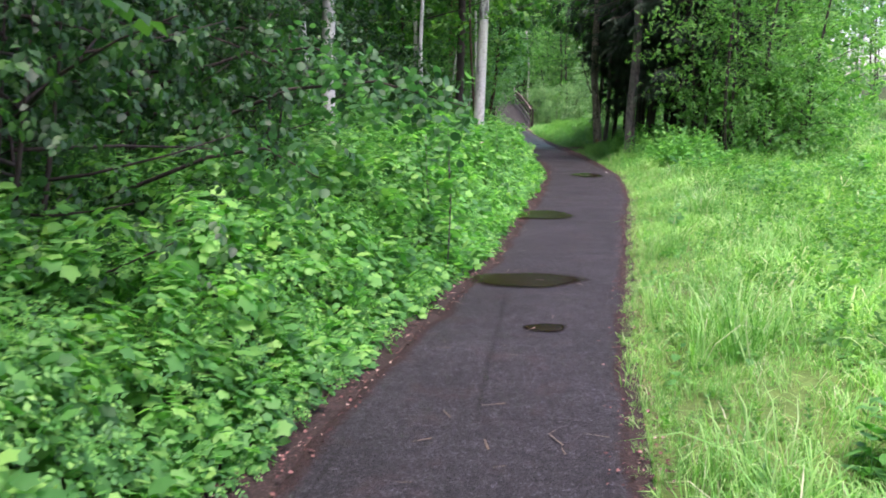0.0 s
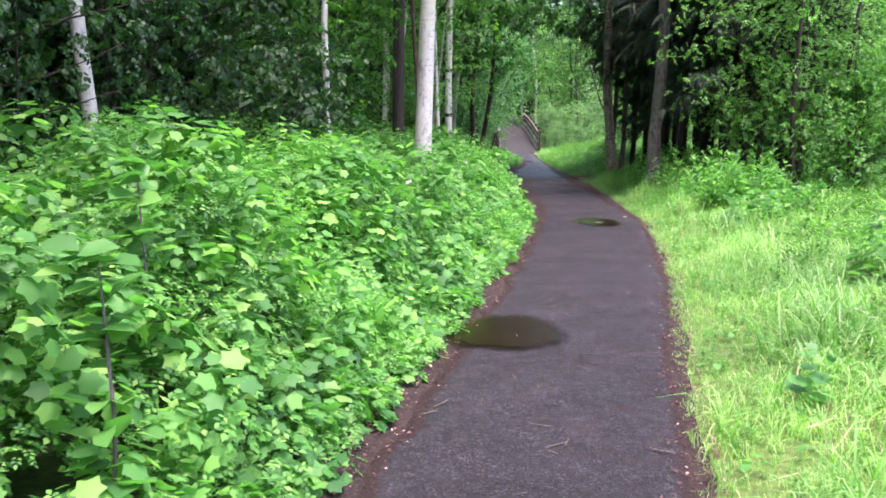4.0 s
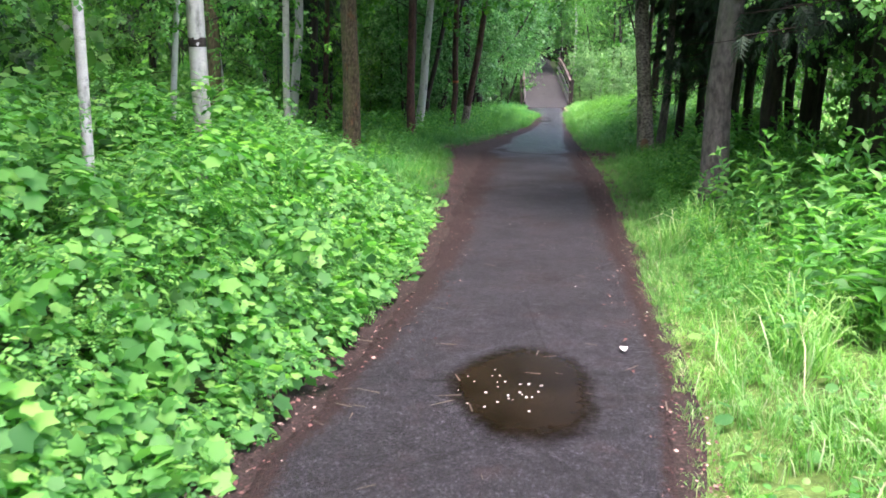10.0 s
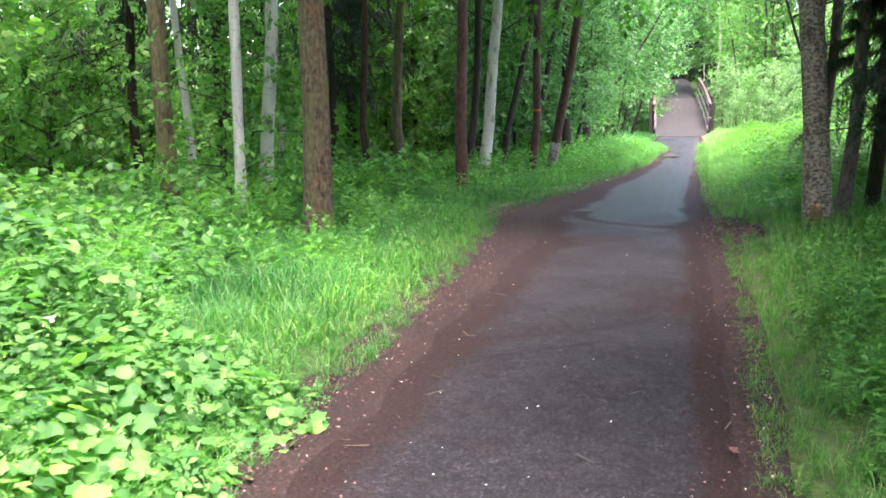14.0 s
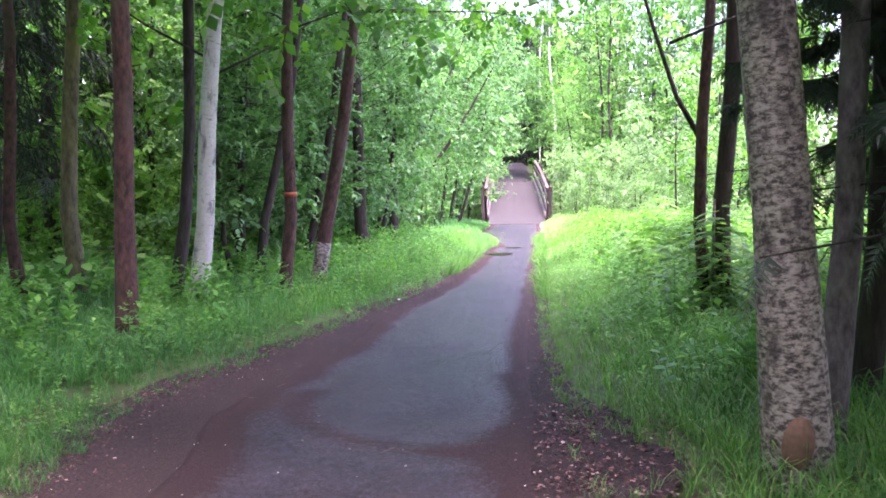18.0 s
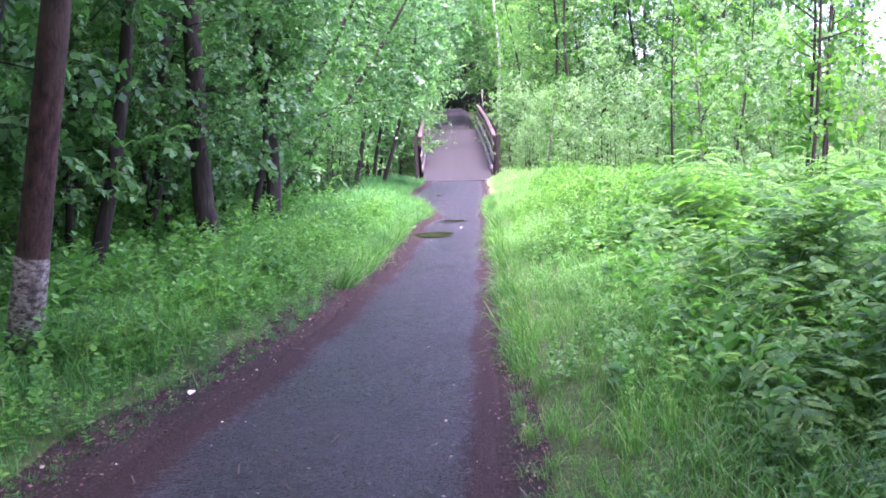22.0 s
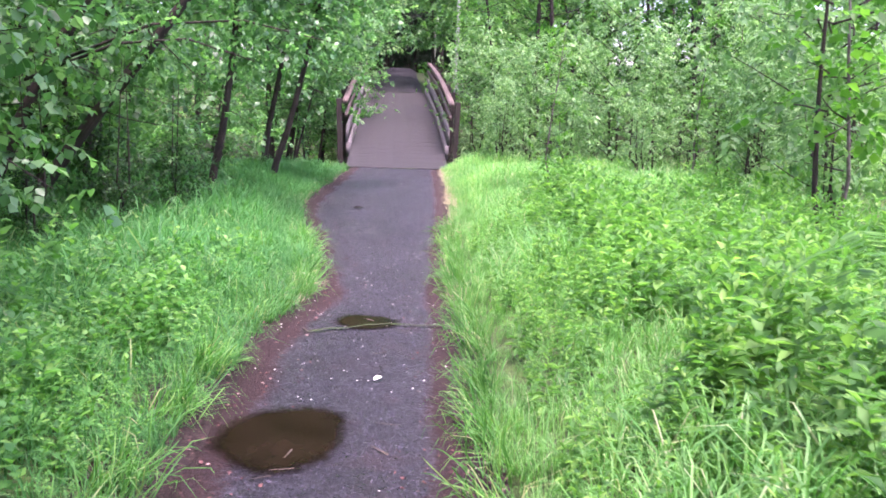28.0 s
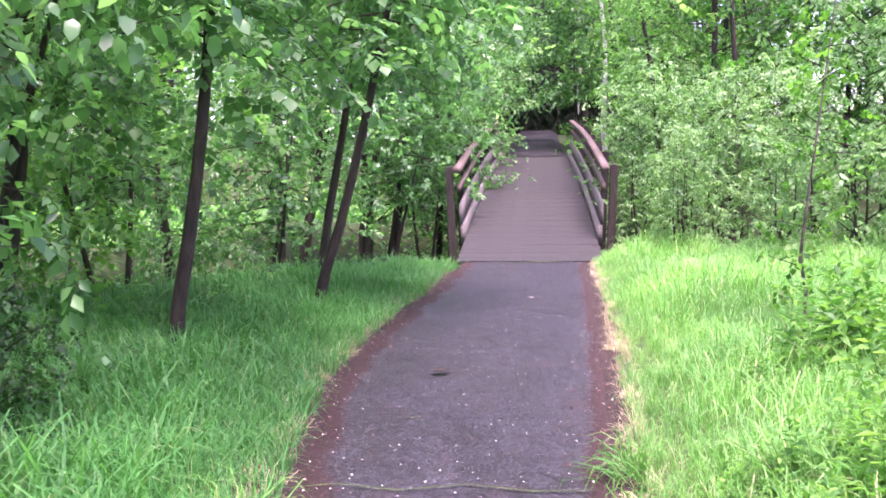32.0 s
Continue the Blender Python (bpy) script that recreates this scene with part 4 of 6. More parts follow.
TRUNKS = {}


def on_trunk(ob, z, dx=0.0, dy=0.0):
    """A point beside the middle of a tree's first trunk, and the trunk's radius there."""
    pts, rad = TRUNKS[ob.name]
    zs = [p[2] for p in pts]
    at = [float(np.interp(z, zs, [p[k] for p in pts])) for k in (0, 1)]
    return (at[0] + dx, at[1] + dy, z), float(np.interp(z, zs, rad))


def trunk_ring(ob, zs, swell):
    """Points and radii of a band that lies round the trunk."""
    both = [on_trunk(ob, z) for z in zs]
    return [p for p, q in both], [q + swell for p, q in both]


def tree(name, kind, seed, x, y, radius, bark, label, height=15.0, lean=(0.0, 0.0), turn=None, scale=1.0, group="", stems=1, low=0.0, category="tree"):
    """A tree on the ground at x, y: lean in degrees to +x and to +y."""
    r = random.Random(seed * 977 + int(x * 50) + int(y * 13))
    turn = r.uniform(0, 360) if turn is None else turn
    base = float(ground_z(x, y))
    m = pose(x, y, base - 0.06) @ pose(0, 0, 0, -lean[1], lean[0], 0) @ pose(0, 0, 0, 0, 0, turn)
    ob = thing(name, m, label, category, group)
    for k in range(stems):
        zs = np.linspace(0, height, 13)
        off = (0, 0) if stems == 1 else (radius * 2.2 * math.cos(k * 2.4 + turn), radius * 2.2 * math.sin(k * 2.4 + turn))
        tilt = 0.0 if stems == 1 else r.uniform(0.05, 0.22)
        a, b = r.uniform(0, 6.28), r.uniform(0, 6.28)
        pts, rad = [], []
        for z in zs:
            s = z / height
            pts.append((off[0] * (1 + tilt * z / max(radius, 0.05) * 0.35) + 0.08 * math.sin(z * 0.9 + a) * (z > 0.5), off[1] * (1 + tilt * z / max(radius, 0.05) * 0.35) + 0.08 * math.sin(z * 0.7 + b) * (z > 0.5), z))
            rad.append(radius * ((1 - s) ** 0.8 * 0.93 + 0.05) * (1.32 if z == 0 else 1.0))
        pts.insert(1, (off[0], off[1], 0.22))
        rad.insert(1, radius * 1.06)
        TRUNKS.setdefault(ob.name, (pts, rad))
        part("trunk", mesh_of("trunk", *tube(pts, rad, 12, 0.05, seed + k), bark, True), None, ob)
    leaves = crown_of(kind, seed % 3)
    q = scale * Matrix.Identity(4)
    q[3][3] = 1
    up = Matrix.Translation((0, 0, low)) @ q
    part("crown", leaves, None, ob, at=up)
    return ob


# trees that line the way, in the order in which they are passed
LS = "dark spruce in the wood with drooping branches"
BIRCH_L = "slender white birch with dark flecked bark among green undergrowth"
near_birch = tree("birch_tree", "birch", 1, -2.32, 10.35, 0.095, BARK_BIRCH, BIRCH_L, 13, (1, 0))
for z in (1.36, 1.74, 2.3):
    part("bark_ring", mesh_of("bark_ring", *tube(*trunk_ring(near_birch, (z, z + 0.015, z + 0.035, z + 0.05), 0.0015), 12, 0.05, 6), BARK_DARK, True), None, near_birch, "rough black ring of bark")
tree("birch_tree", "birch", 2, -3.3, 13.5, 0.075, BARK_BIRCH, BIRCH_L, 13, (-1, 1))
tree("birch_tree", "birch", 0, -0.69, 16.7, 0.115, BARK_BIRCH, "white birch standing in the bushes beside the path", 14, (-0.3, 0))
tree("alder_tree", "tall", 2, -0.95, 17.55, 0.032, BARK_RED, "thin reddish stem behind a white birch", 9, (0.5, 0), scale=0.7)
tree("alder_tree", "tall", 1, -1.2, 17.6, 0.09, BARK_DARK, "dark trunked tree close behind a white birch", 14, (0, 0))
tree("birch_tree", "birch", 2, -1.78, 16.2, 0.045, BARK_BIRCH, BIRCH_L, 11, (1, 1))
tree("birch_tree", "birch", 1, -0.98, 20.35, 0.036, BARK_BIRCH, "thin young white birch in the bushes", 9, (0.5, 0))
ringed = tree("birch_tree", "birch", 0, -0.95, 21.85, 0.07, BARK_BIRCH, "white birch with a dark ring on its bark", 13, (0.6, 0))
for z in (1.72, 0.98, 2.5):
    part("bark_ring", mesh_of("bark_ring", *tube(*trunk_ring(ringed, (z, z + 0.02, z + 0.045, z + 0.065), 0.0015), 12, 0.05, 5), BARK_DARK, True), None, ringed, "rough black ring of bark")
tree("birch_tree", "leafy", 1, -1.35, 22.2, 0.03, BARK_BIRCH, "young birch with low hanging leafy branches", 6, (5, -3), scale=0.5, low=0.95)
tree("birch_tree", "leafy", 2, -1.55, 19.3, 0.03, BARK_BIRCH, "young birch with low hanging leafy branches", 6, (3, 0), scale=0.45, low=1.1)
tree("pine_tree", "canopy", 2, -2.33, 30.95, 0.165, BARK_PINE, "stout tree with scaly orange brown bark", 16, (0.6, 0), scale=1.0, low=0)
tree("birch_tree", "birch", 1, -3.78, 31.7, 0.075, BARK_BIRCH, "white birch, one of a close pair", 14, (-0.5, 0))
tree("birch_tree", "birch", 2, -4.15, 32.9, 0.1, BARK_BIRCH, "white birch, one of a close pair, leaning", 14, (3.2, 0))
tree("alder_tree", "tall", 2, -5.8, 33.0, 0.14, BARK_MOSS, "stout trunk covered with yellow green lichen", 15, (0, 0))
tree("birch_tree", "birch", 0, -6.05, 34.0, 0.07, BARK_BIRCH, "thin white birch leaning away from the path", 13, (-3.5, 0))
tree("alder_tree", "canopy", 2, -4.3, 34.6, 0.1, BARK_DARK, "dark trunk among low plants in the wood", 15, (4, 0))
tree("alder_tree", "tall", 1, -5.05, 38.6, 0.085, BARK_RED, "slim dark trunk standing among low plants", 14, (-2, 0))
tree("alder_tree", "tall", 0, -4.48, 39.0, 0.115, BARK_MOSS, "grey trunk mottled with green lichen", 15, (0.5, 0))
tree("spruce_tree", "spruce", 1, -7.4, 43.0, 0.12, BARK_DARK, LS, 14, low=1.0)
tree("spruce_tree", "spruce", 2, -6.9, 40.6, 0.1, BARK_DARK, LS, 14, low=1.0)
tree("pine_tree", "canopy", 0, -2.3, 36.25, 0.105, BARK_RED, "straight tree with dark red flaking bark", 15, (0.5, 0))
tree("birch_tree", "birch", 0, -2.55, 38.35, 0.115, BARK_BIRCH, "grey white birch leaning towards the path", 14, (6, 0), turn=40, scale=1.3, low=-1.6)
tree("alder_tree", "tall", 1, -2.95, 38.6, 0.085, BARK_DARK, "dark trunk leaning beside a white birch", 14, (4.5, 0))
trunk_l = tree("alder_tree", "tall", 2, -1.8, 39.35, 0.088, BARK_RED, "dark brown tree with an orange paint band on its trunk", 14, (3.2, 0), turn=0, scale=1.3, low=-1.6)
part("paint_band", mesh_of("paint_band", *tube(*trunk_ring(trunk_l, (1.43, 1.49), 0.006), 14), PAINT_ORANGE, True), None, trunk_l, "faded orange paint band")
peeled = tree("alder_tree", "tall", 0, -1.57, 40.0, 0.1, BARK_RED, "dark leaning tree at the edge of the path", 14, (8, 0), turn=120, scale=1.3, low=-1.6)
part("pale_bark", mesh_of("pale_bark", *tube(*trunk_ring(peeled, (0.23, 0.4, 0.6, 0.8), 0.006), 14, 0.03, 3), BARK_OLD, True), None, peeled, "pale peeled strip of bark")
tree("alder_tree", "alder", 1, -2.0, 44.8, 0.14, BARK_DARK, "dark alder with low leafy branches", 9, (-4, 0), scale=0.66, low=0.5)
tree("alder_tree", "alder", 2, -2.05, 47.5, 0.12, BARK_DARK, "dark alder with low leafy branches", 9, (-4, 3), scale=0.66, low=0.5)
tree("alder_tree", "alder", 0, -3.9, 43.0, 0.1, BARK_DARK, "dark alder with low leafy branches", 9, (2, 0), scale=0.8)
tree("alder_tree", "alder", 1, -4.6, 46.4, 0.1, BARK_DARK, "dark alder with low leafy branches", 9, (0, 2))
tree("alder_tree", "alder", 2, -3.64, 52.6, 0.08, BARK_DARK, "leaning alder with grey green leaves hanging low", 7, (30, 6), turn=10, scale=0.7, low=1.0, stems=2)
tree("alder_tree", "alder", 1, -4.2, 51.1, 0.07, BARK_RED, "slim reddish alder stem behind hanging leaves", 9, (3, 0), scale=0.8)
tree("alder_tree", "alder", 0, -4.4, 49.2, 0.1, BARK_DARK, "dark alder with low leafy branches", 9, (0, 2), scale=0.85)
tree("alder_tree", "alder", 0, -4.3, 56.2, 0.1, BARK_DARK, "leaning alder with grey green leaves hanging low", 9, (9, 0), low=0.9)
tree("alder_tree", "alder", 1, -5.8, 67.6, 0.1, BARK_DARK, "dark stemmed alder on the creek bank", 9, (2, 3), stems=3, low=1.4)
tree("alder_tree", "alder", 2, -6.7, 63.6, 0.1, BARK_DARK, "dark stemmed alder on the creek bank", 9, (-2, 0))
tree("alder_tree", "alder", 0, -4.0, 67.0, 0.1, BARK_DARK, "dark stemmed alder on the creek bank", 9, (6, 3), stems=3, low=1.2)
tree("spruce_tree", "spruce_near", 0, 3.25, 25.5, 0.15, BARK_GREY, "tall spruce with a bare grey lower trunk", 16, (0.5, 0), low=2.8, scale=1.2)
big = tree("birch_tree", "canopy", 1, 3.02, 32.85, 0.155, BARK_OLD, "old birch with rough dark banded bark and scarred foot", 16, (-2.6, 0), turn=0)
scar = bmesh.new()
bmesh.ops.create_uvsphere(scar, u_segments=12, v_segments=8, radius=1)
for v in scar.verts:
    v.co = Vector((v.co.x * 0.075, v.co.y * 0.045, v.co.z * 0.13))
part("scar", scar, SCAR, big, "bare brown wound in the bark", at=pose(-0.03, -0.15, 0.3, 0, 8, 0))
tree("spruce_tree", "spruce_near", 1, 3.32, 33.45, 0.085, BARK_GREY, "spruce with drooping dark green branches", 15, (2.2, 0), low=1.9)
fork = tree("alder_tree", "tall", 2, 3.36, 37.95, 0.07, BARK_RED, "slim trunk grown against a dark tree, with a low side limb", 13, (-0.5, 0), turn=0)
part("limb", mesh_of("limb", *tube([on_trunk(fork, 1.95)[0], (-0.3, 0.15, 2.45), (-0.52, 0.3, 3.2), (-0.9, 0.5, 4.6)], [0.032, 0.026, 0.02, 0.008], 8, 0.06), BARK_DARK, True), None, fork)
dark = tree("alder_tree", "tall", 1, 3.47, 37.74, 0.098, BARK_DARK, "dark tree with a pale strip of bare wood", 15, (0.3, 0), turn=0)
part("bare_strip", mesh_of("bare_strip", *tube([on_trunk(dark, z, -0.09, -0.09)[0] for z in (0.35, 0.9, 1.35)], [0.012, 0.016, 0.01], 6), BARK_GREY, True), None, dark, "pale bare wood")

# far and filling trees
fill = random.Random(5)


def free(x, y, gap):
    return x < way_l(y) - gap or x > way_r(y) + gap


LB = "tall birch in the wood, pale trunk"
LT = "tall broadleaf tree in the wood, dark trunk"
for k in range(95):
    x, y = -3.4 - 19 * fill.random() ** 1.3, fill.uniform(-8, 62)
    if y > 41 and x > -6.5 or 13 < y < 46 and x > -5.6 or 27 < y < 56 and x < -9:
        continue
    pick = fill.random()
    if pick < 0.33:
        tree("birch_tree", "birch", fill.randrange(3), x, y, fill.uniform(0.05, 0.1), BARK_BIRCH, LB, fill.uniform(11, 15), (fill.gauss(0, 2.5), fill.gauss(0, 2)), group="woodland trees")
    elif pick < 0.8:
        # Before y 22 the crowns take the shade-coloured leaves, past it the lit copy.
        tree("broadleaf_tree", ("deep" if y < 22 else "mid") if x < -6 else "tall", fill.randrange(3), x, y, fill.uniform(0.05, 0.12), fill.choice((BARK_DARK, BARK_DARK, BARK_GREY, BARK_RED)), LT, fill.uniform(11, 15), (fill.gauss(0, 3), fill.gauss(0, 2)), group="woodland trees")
    else:
        tree("spruce_tree", "spruce", fill.randrange(3), x - 1.5, y, fill.uniform(0.07, 0.13), BARK_DARK, LS, 14, low=1.2, group="woodland trees")
for x, y, s in ((4.2, 27.4, 1), (5.2, 29.5, 1.05), (4.0, 30.2, 0.95), (5.0, 33.6, 1), (6.3, 26.2, 1), (6.6, 31.5, 1.1), (5.6, 24.2, 0.9), (4.7, 26.0, 1), (5.4, 31.6, 1.1), (4.6, 24.5, 0.95), (5.4, 26.6, 1.1), (6.2, 28.4, 1.1), (4.9, 28.4, 1.1), (6.0, 35.2, 1.0), (7.6, 29.0, 1.1)):
    tree("spruce_tree", "spruce_near", fill.randrange(3), x, y, fill.uniform(0.08, 0.13), BARK_DARK, "dark spruce beside the path with drooping branches", 14, (fill.gauss(0, 1), 0), scale=s, low=2.6 if x < 4.5 else 1.1, group="spruces by the path")
for k in range(56):
    x, y = 9 + 20 * fill.random(), fill.uniform(24, 92)
    if y < 42 and x < 13:
        y += 30
    if y < 46 and x < 25:
        continue
    if 40 < y < 66 and x < 15:
        x += 9
    if y > 44 and x < 22 and fill.random() < 0.6:
        continue
    kind = fill.choice(("birch", "tall", "light"))
    tree("birch_tree" if kind == "birch" else "alder_tree", kind, fill.randrange(3), x, y, fill.uniform(0.05, 0.11), BARK_BIRCH if kind == "birch" else BARK_DARK, LB if kind == "birch" else LT, fill.uniform(11, 15), (fill.gauss(0, 2), fill.gauss(0, 2)), group="woodland trees")
for k in range(60):
    y = fill.uniform(82, 118)
    x = fill.uniform(-22, 24)
    if abs(x - float(deck_x(y))) < 1.9:
        continue
    kind = fill.choice(("spruce", "tall", "birch", "tall"))
    tree({"spruce": "spruce_tree", "birch": "birch_tree", "tall": "alder_tree"}[kind], kind, fill.randrange(3), x, y, fill.uniform(0.07, 0.14), BARK_BIRCH if kind == "birch" else BARK_DARK, {"spruce": LS, "birch": LB, "tall": LT}[kind], 14, (fill.gauss(0, 2), 0), group="woodland trees")
for x, y in ((-3.6, 99), (-2.4, 103), (-4.6, 105), (-1.2, 106), (-5.2, 96), (-0.4, 101), (0.6, 97), (-3.0, 109)):
    tree("spruce_tree", "spruce", fill.randrange(3), x, y, 0.14, BARK_DARK, "dark spruce where the path enters the far wood", 14, low=0.3, scale=1.1, group="woodland trees")
for k in range(90):
    x, y = -14 - 13 * fill.random(), -10 + 112 * k / 90
    if 26 < y < 60:
        x -= 8
    tree("broadleaf_tree", "deep" if y < 20 else "mid", fill.randrange(3), x, y, fill.uniform(0.07, 0.13), fill.choice((BARK_DARK, BARK_GREY)), LT, 14, scale=1.0, low=-1.6, group="woodland trees")
for x, y, s in ((-3.2, 70.5, 0.8), (-3.6, 75.5, 1.0), (2.6, 69.5, 0.75), (2.9, 75, 0.9), (-3.4, 82, 0.9), (1.6, 84, 0.8), (-4.4, 87, 1.0), (1.4, 90, 0.9), (-4.0, 93, 0.9), (4.5, 80, 1.0), (5.2, 72, 0.9)):
    tree("alder_tree", "alder" if x < 0 else "leafy", fill.randrange(3), x, y, 0.09, BARK_DARK, "leafy alder arching over the bridge", 9, (fill.gauss(0, 2) + (4 if x < 0 else -4), 0), scale=s, low=1.0, group="alders by the bridge")
for k in range(26):
    y = 2 + 42 * k / 26
    x = fill.uniform(-9.5, -5.2)
    if y > 25:
        continue
    tree("broadleaf_tree", "deep" if y < 22 else "mid", fill.randrange(3), x, y, fill.uniform(0.05, 0.1), BARK_DARK, LT, 13, scale=0.85, low=-1.4, group="woodland trees")
for x, y in ((-8, 98), (-6.4, 101), (-5, 108), (-2.4, 107), (0.2, 105), (2.2, 100), (3.6, 96), (-9, 92), (5, 91), (-1, 112), (3, 108), (-6, 113)):
    tree("broadleaf_tree", "deep", fill.randrange(3), x, y, 0.1, BARK_DARK, LT, 13, scale=0.95, low=-2.0, group="woodland trees")
for k in range(16):
    x, y = fill.uniform(-10, -5.6), 43 + 9 * k / 16
    tree("broadleaf_tree", "mid", fill.randrange(3), x, y, 0.06, BARK_DARK, LT, 11, scale=0.75, low=-1.3, group="woodland trees")
for x, y, l in ((-3.0, 41.6, 9), (-2.9, 43.6, 11), (-3.2, 45.6, 9)):
    tree("alder_tree", "tall", fill.randrange(3), x, y, 0.08, BARK_DARK, "dark tree leaning out over the path", 13, (l, 0), scale=1.25, low=-1.2)
for x, y, low in ((4.6, 33.2, 0.3), (4.9, 34.4, 1.2), (3.75, 34.2, 0.9), (4.3, 35.3, 0.6)):
    tree("spruce_tree", "spruce_near", fill.randrange(3), x, y, 0.09, BARK_DARK, "dark spruce beside the path with drooping branches", 14, (fill.gauss(0, 1), 0), low=low, scale=0.6 if low in (0.9, 0.6) else 1.0, group="spruces by the path")
# leafy trees before the spruces and the closed canopy over the wood
for x, y, s in ((4.7, 23.4, 0.72), (5.9, 22.6, 0.8), (7.0, 23.2, 0.6), (5.3, 21.9, 0.55)):
    tree("alder_tree", "leafy", fill.randrange(3), x, y, 0.05, BARK_DARK, "leafy young tree before the dark spruces", 8, (fill.gauss(0, 2), -2), scale=s, stems=2, group="meadow edge trees")
for k in range(16):
    x, y = fill.uniform(-6.6, -4.6), -8 + 34 * k / 16 + fill.uniform(-0.7, 0.7)
    tree("alder_tree", "canopy", fill.randrange(3), x, y, fill.uniform(0.07, 0.11), fill.choice((BARK_DARK, BARK_GREY, BARK_MOSS)), LT, 15, (fill.gauss(2.5, 1.5), 0), scale=fill.uniform(0.95, 1.1), group="woodland trees")
for k in range(18):
    x, y = fill.uniform(-11, -7.5), -8 + 35 * k / 18 + fill.uniform(-0.7, 0.7)
    tree("alder_tree", "canopy", fill.randrange(3), x, y, fill.uniform(0.07, 0.11), fill.choice((BARK_DARK, BARK_GREY, BARK_BIRCH)), LT, 15, (fill.gauss(0, 2), 0), scale=fill.uniform(0.95, 1.15), group="woodland trees")
for k in range(16):
    x, y = fill.uniform(-17, -9.5), 27 + 27 * k / 16
    tree("broadleaf_tree", "mid", fill.randrange(3), x, y, fill.uniform(0.06, 0.11), fill.choice((BARK_DARK, BARK_GREY, BARK_MOSS)), LT, 14, (fill.gauss(0, 2), 0), low=-1.2, group="woodland trees")
# far edge behind the meadow
for k in range(34):
    x, y = 26 + fill.uniform(0, 14), -10 + 75 * k / 34
    kind = fill.choice(("light", "birch", "light"))
    tree({"birch": "birch_tree", "light": "alder_tree"}[kind], kind, fill.randrange(3), x, y + 8, 0.12, BARK_DARK, {"birch": LB, "light": LT}[kind], 14, scale=0.9, group="woodland trees")
for k in range(24):
    tree("alder_tree", "tall", fill.randrange(3), fill.uniform(-20, 30), fill.uniform(-22, -9), 0.12, BARK_DARK, LT, 14, group="woodland trees")

# shrubs
LSH = "leafy green shrub in the undergrowth"
for k in range(95):
    x, y = -2.2 - 15 * fill.random() ** 1.2, fill.uniform(-6, 62)
    gap = 2.2 if y < 27 else 3.6
    if not free(x, y, gap):
        continue
    # Shade-coloured shrubs before y 24, their lit copy after it.
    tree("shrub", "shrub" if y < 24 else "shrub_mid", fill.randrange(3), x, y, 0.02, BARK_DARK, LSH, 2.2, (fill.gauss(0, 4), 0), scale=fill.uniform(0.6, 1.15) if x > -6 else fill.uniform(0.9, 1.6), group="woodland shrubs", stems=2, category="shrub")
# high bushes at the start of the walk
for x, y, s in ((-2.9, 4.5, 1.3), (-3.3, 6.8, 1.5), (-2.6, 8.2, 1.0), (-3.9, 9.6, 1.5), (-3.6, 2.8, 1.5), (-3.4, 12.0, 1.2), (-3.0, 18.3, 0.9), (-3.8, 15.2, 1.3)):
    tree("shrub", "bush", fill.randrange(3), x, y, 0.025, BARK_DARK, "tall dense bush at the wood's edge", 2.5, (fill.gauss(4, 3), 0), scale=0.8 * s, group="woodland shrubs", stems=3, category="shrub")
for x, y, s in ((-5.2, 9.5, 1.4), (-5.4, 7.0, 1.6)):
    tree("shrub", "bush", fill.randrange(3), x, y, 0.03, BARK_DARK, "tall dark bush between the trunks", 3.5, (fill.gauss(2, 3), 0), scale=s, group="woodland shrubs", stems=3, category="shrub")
# leafy thicket before the spruces
for x, y, s in ((6.2, 21.9, 0.9), (7.2, 22.2, 1.0), (7.4, 25.6, 1.9), (8.4, 26.6, 2.0), (7.0, 28.5, 2.2), (10.2, 31, 2.2), (7.8, 34, 2.0), (5.4, 37.5, 1.1)):
    tree("shrub", "thicket", fill.randrange(3), x, y, 0.03, BARK_DARK, "broad leafy thicket at the meadow's edge", 3, (0, 0), scale=s, group="meadow thicket", stems=3, category="shrub")
# willows and saplings near the bridge
for k in range(24):
    x, y = fill.uniform(2.6, 13), fill.uniform(54, 80)
    if x < 5 and y < 60 or x < 3.6 and y < 64:
        continue
    tree("willow_bush", "willow", fill.randrange(3), x, y, 0.03, BARK_DARK, "grey green willow bush by the grass", 1.8, (fill.gauss(0, 4), 0), scale=fill.uniform(0.5, 1.15), group="willows", stems=3, category="shrub")
for k in range(15):
    x, y = fill.uniform(5.4, 12), fill.uniform(43, 66)
    tree("sapling", "sapling", fill.randrange(3), x, y, 0.028, BARK_GREY, "thin upright sapling with light green leaves", 5, (fill.gauss(0, 4), fill.gauss(0, 3)), scale=fill.uniform(0.9, 1.5), group="saplings", category="sapling")
for x, y, high, lean in ((7.3, 57.6, 6.5, 3), (5.9, 48.2, 6, 2), (6.25, 48.9, 6.5, -2), (6.7, 50.2, 6, 4), (4.9, 52.6, 4.5, -3), (8.2, 54.0, 6.5, 1)):
    tree("sapling", "sapling", fill.randrange(3), x, y, 0.035, BARK_DARK, "slim dark stemmed sapling rising from the herbs", high, (lean, 0), scale=1.35, low=0.3, group="saplings", category="sapling")
tree("sapling", "sapling", 1, 2.5, 56.9, 0.018, BARK_GREY, "young sapling standing in the tall grass", 3, (2, 0), scale=0.62, group="saplings", category="sapling")
tree("birch_tree", "birch", 2, 0.95, 82.0, 0.1, BARK_BIRCH, "pale birch at the far end of the bridge", 13, (-2, 0))
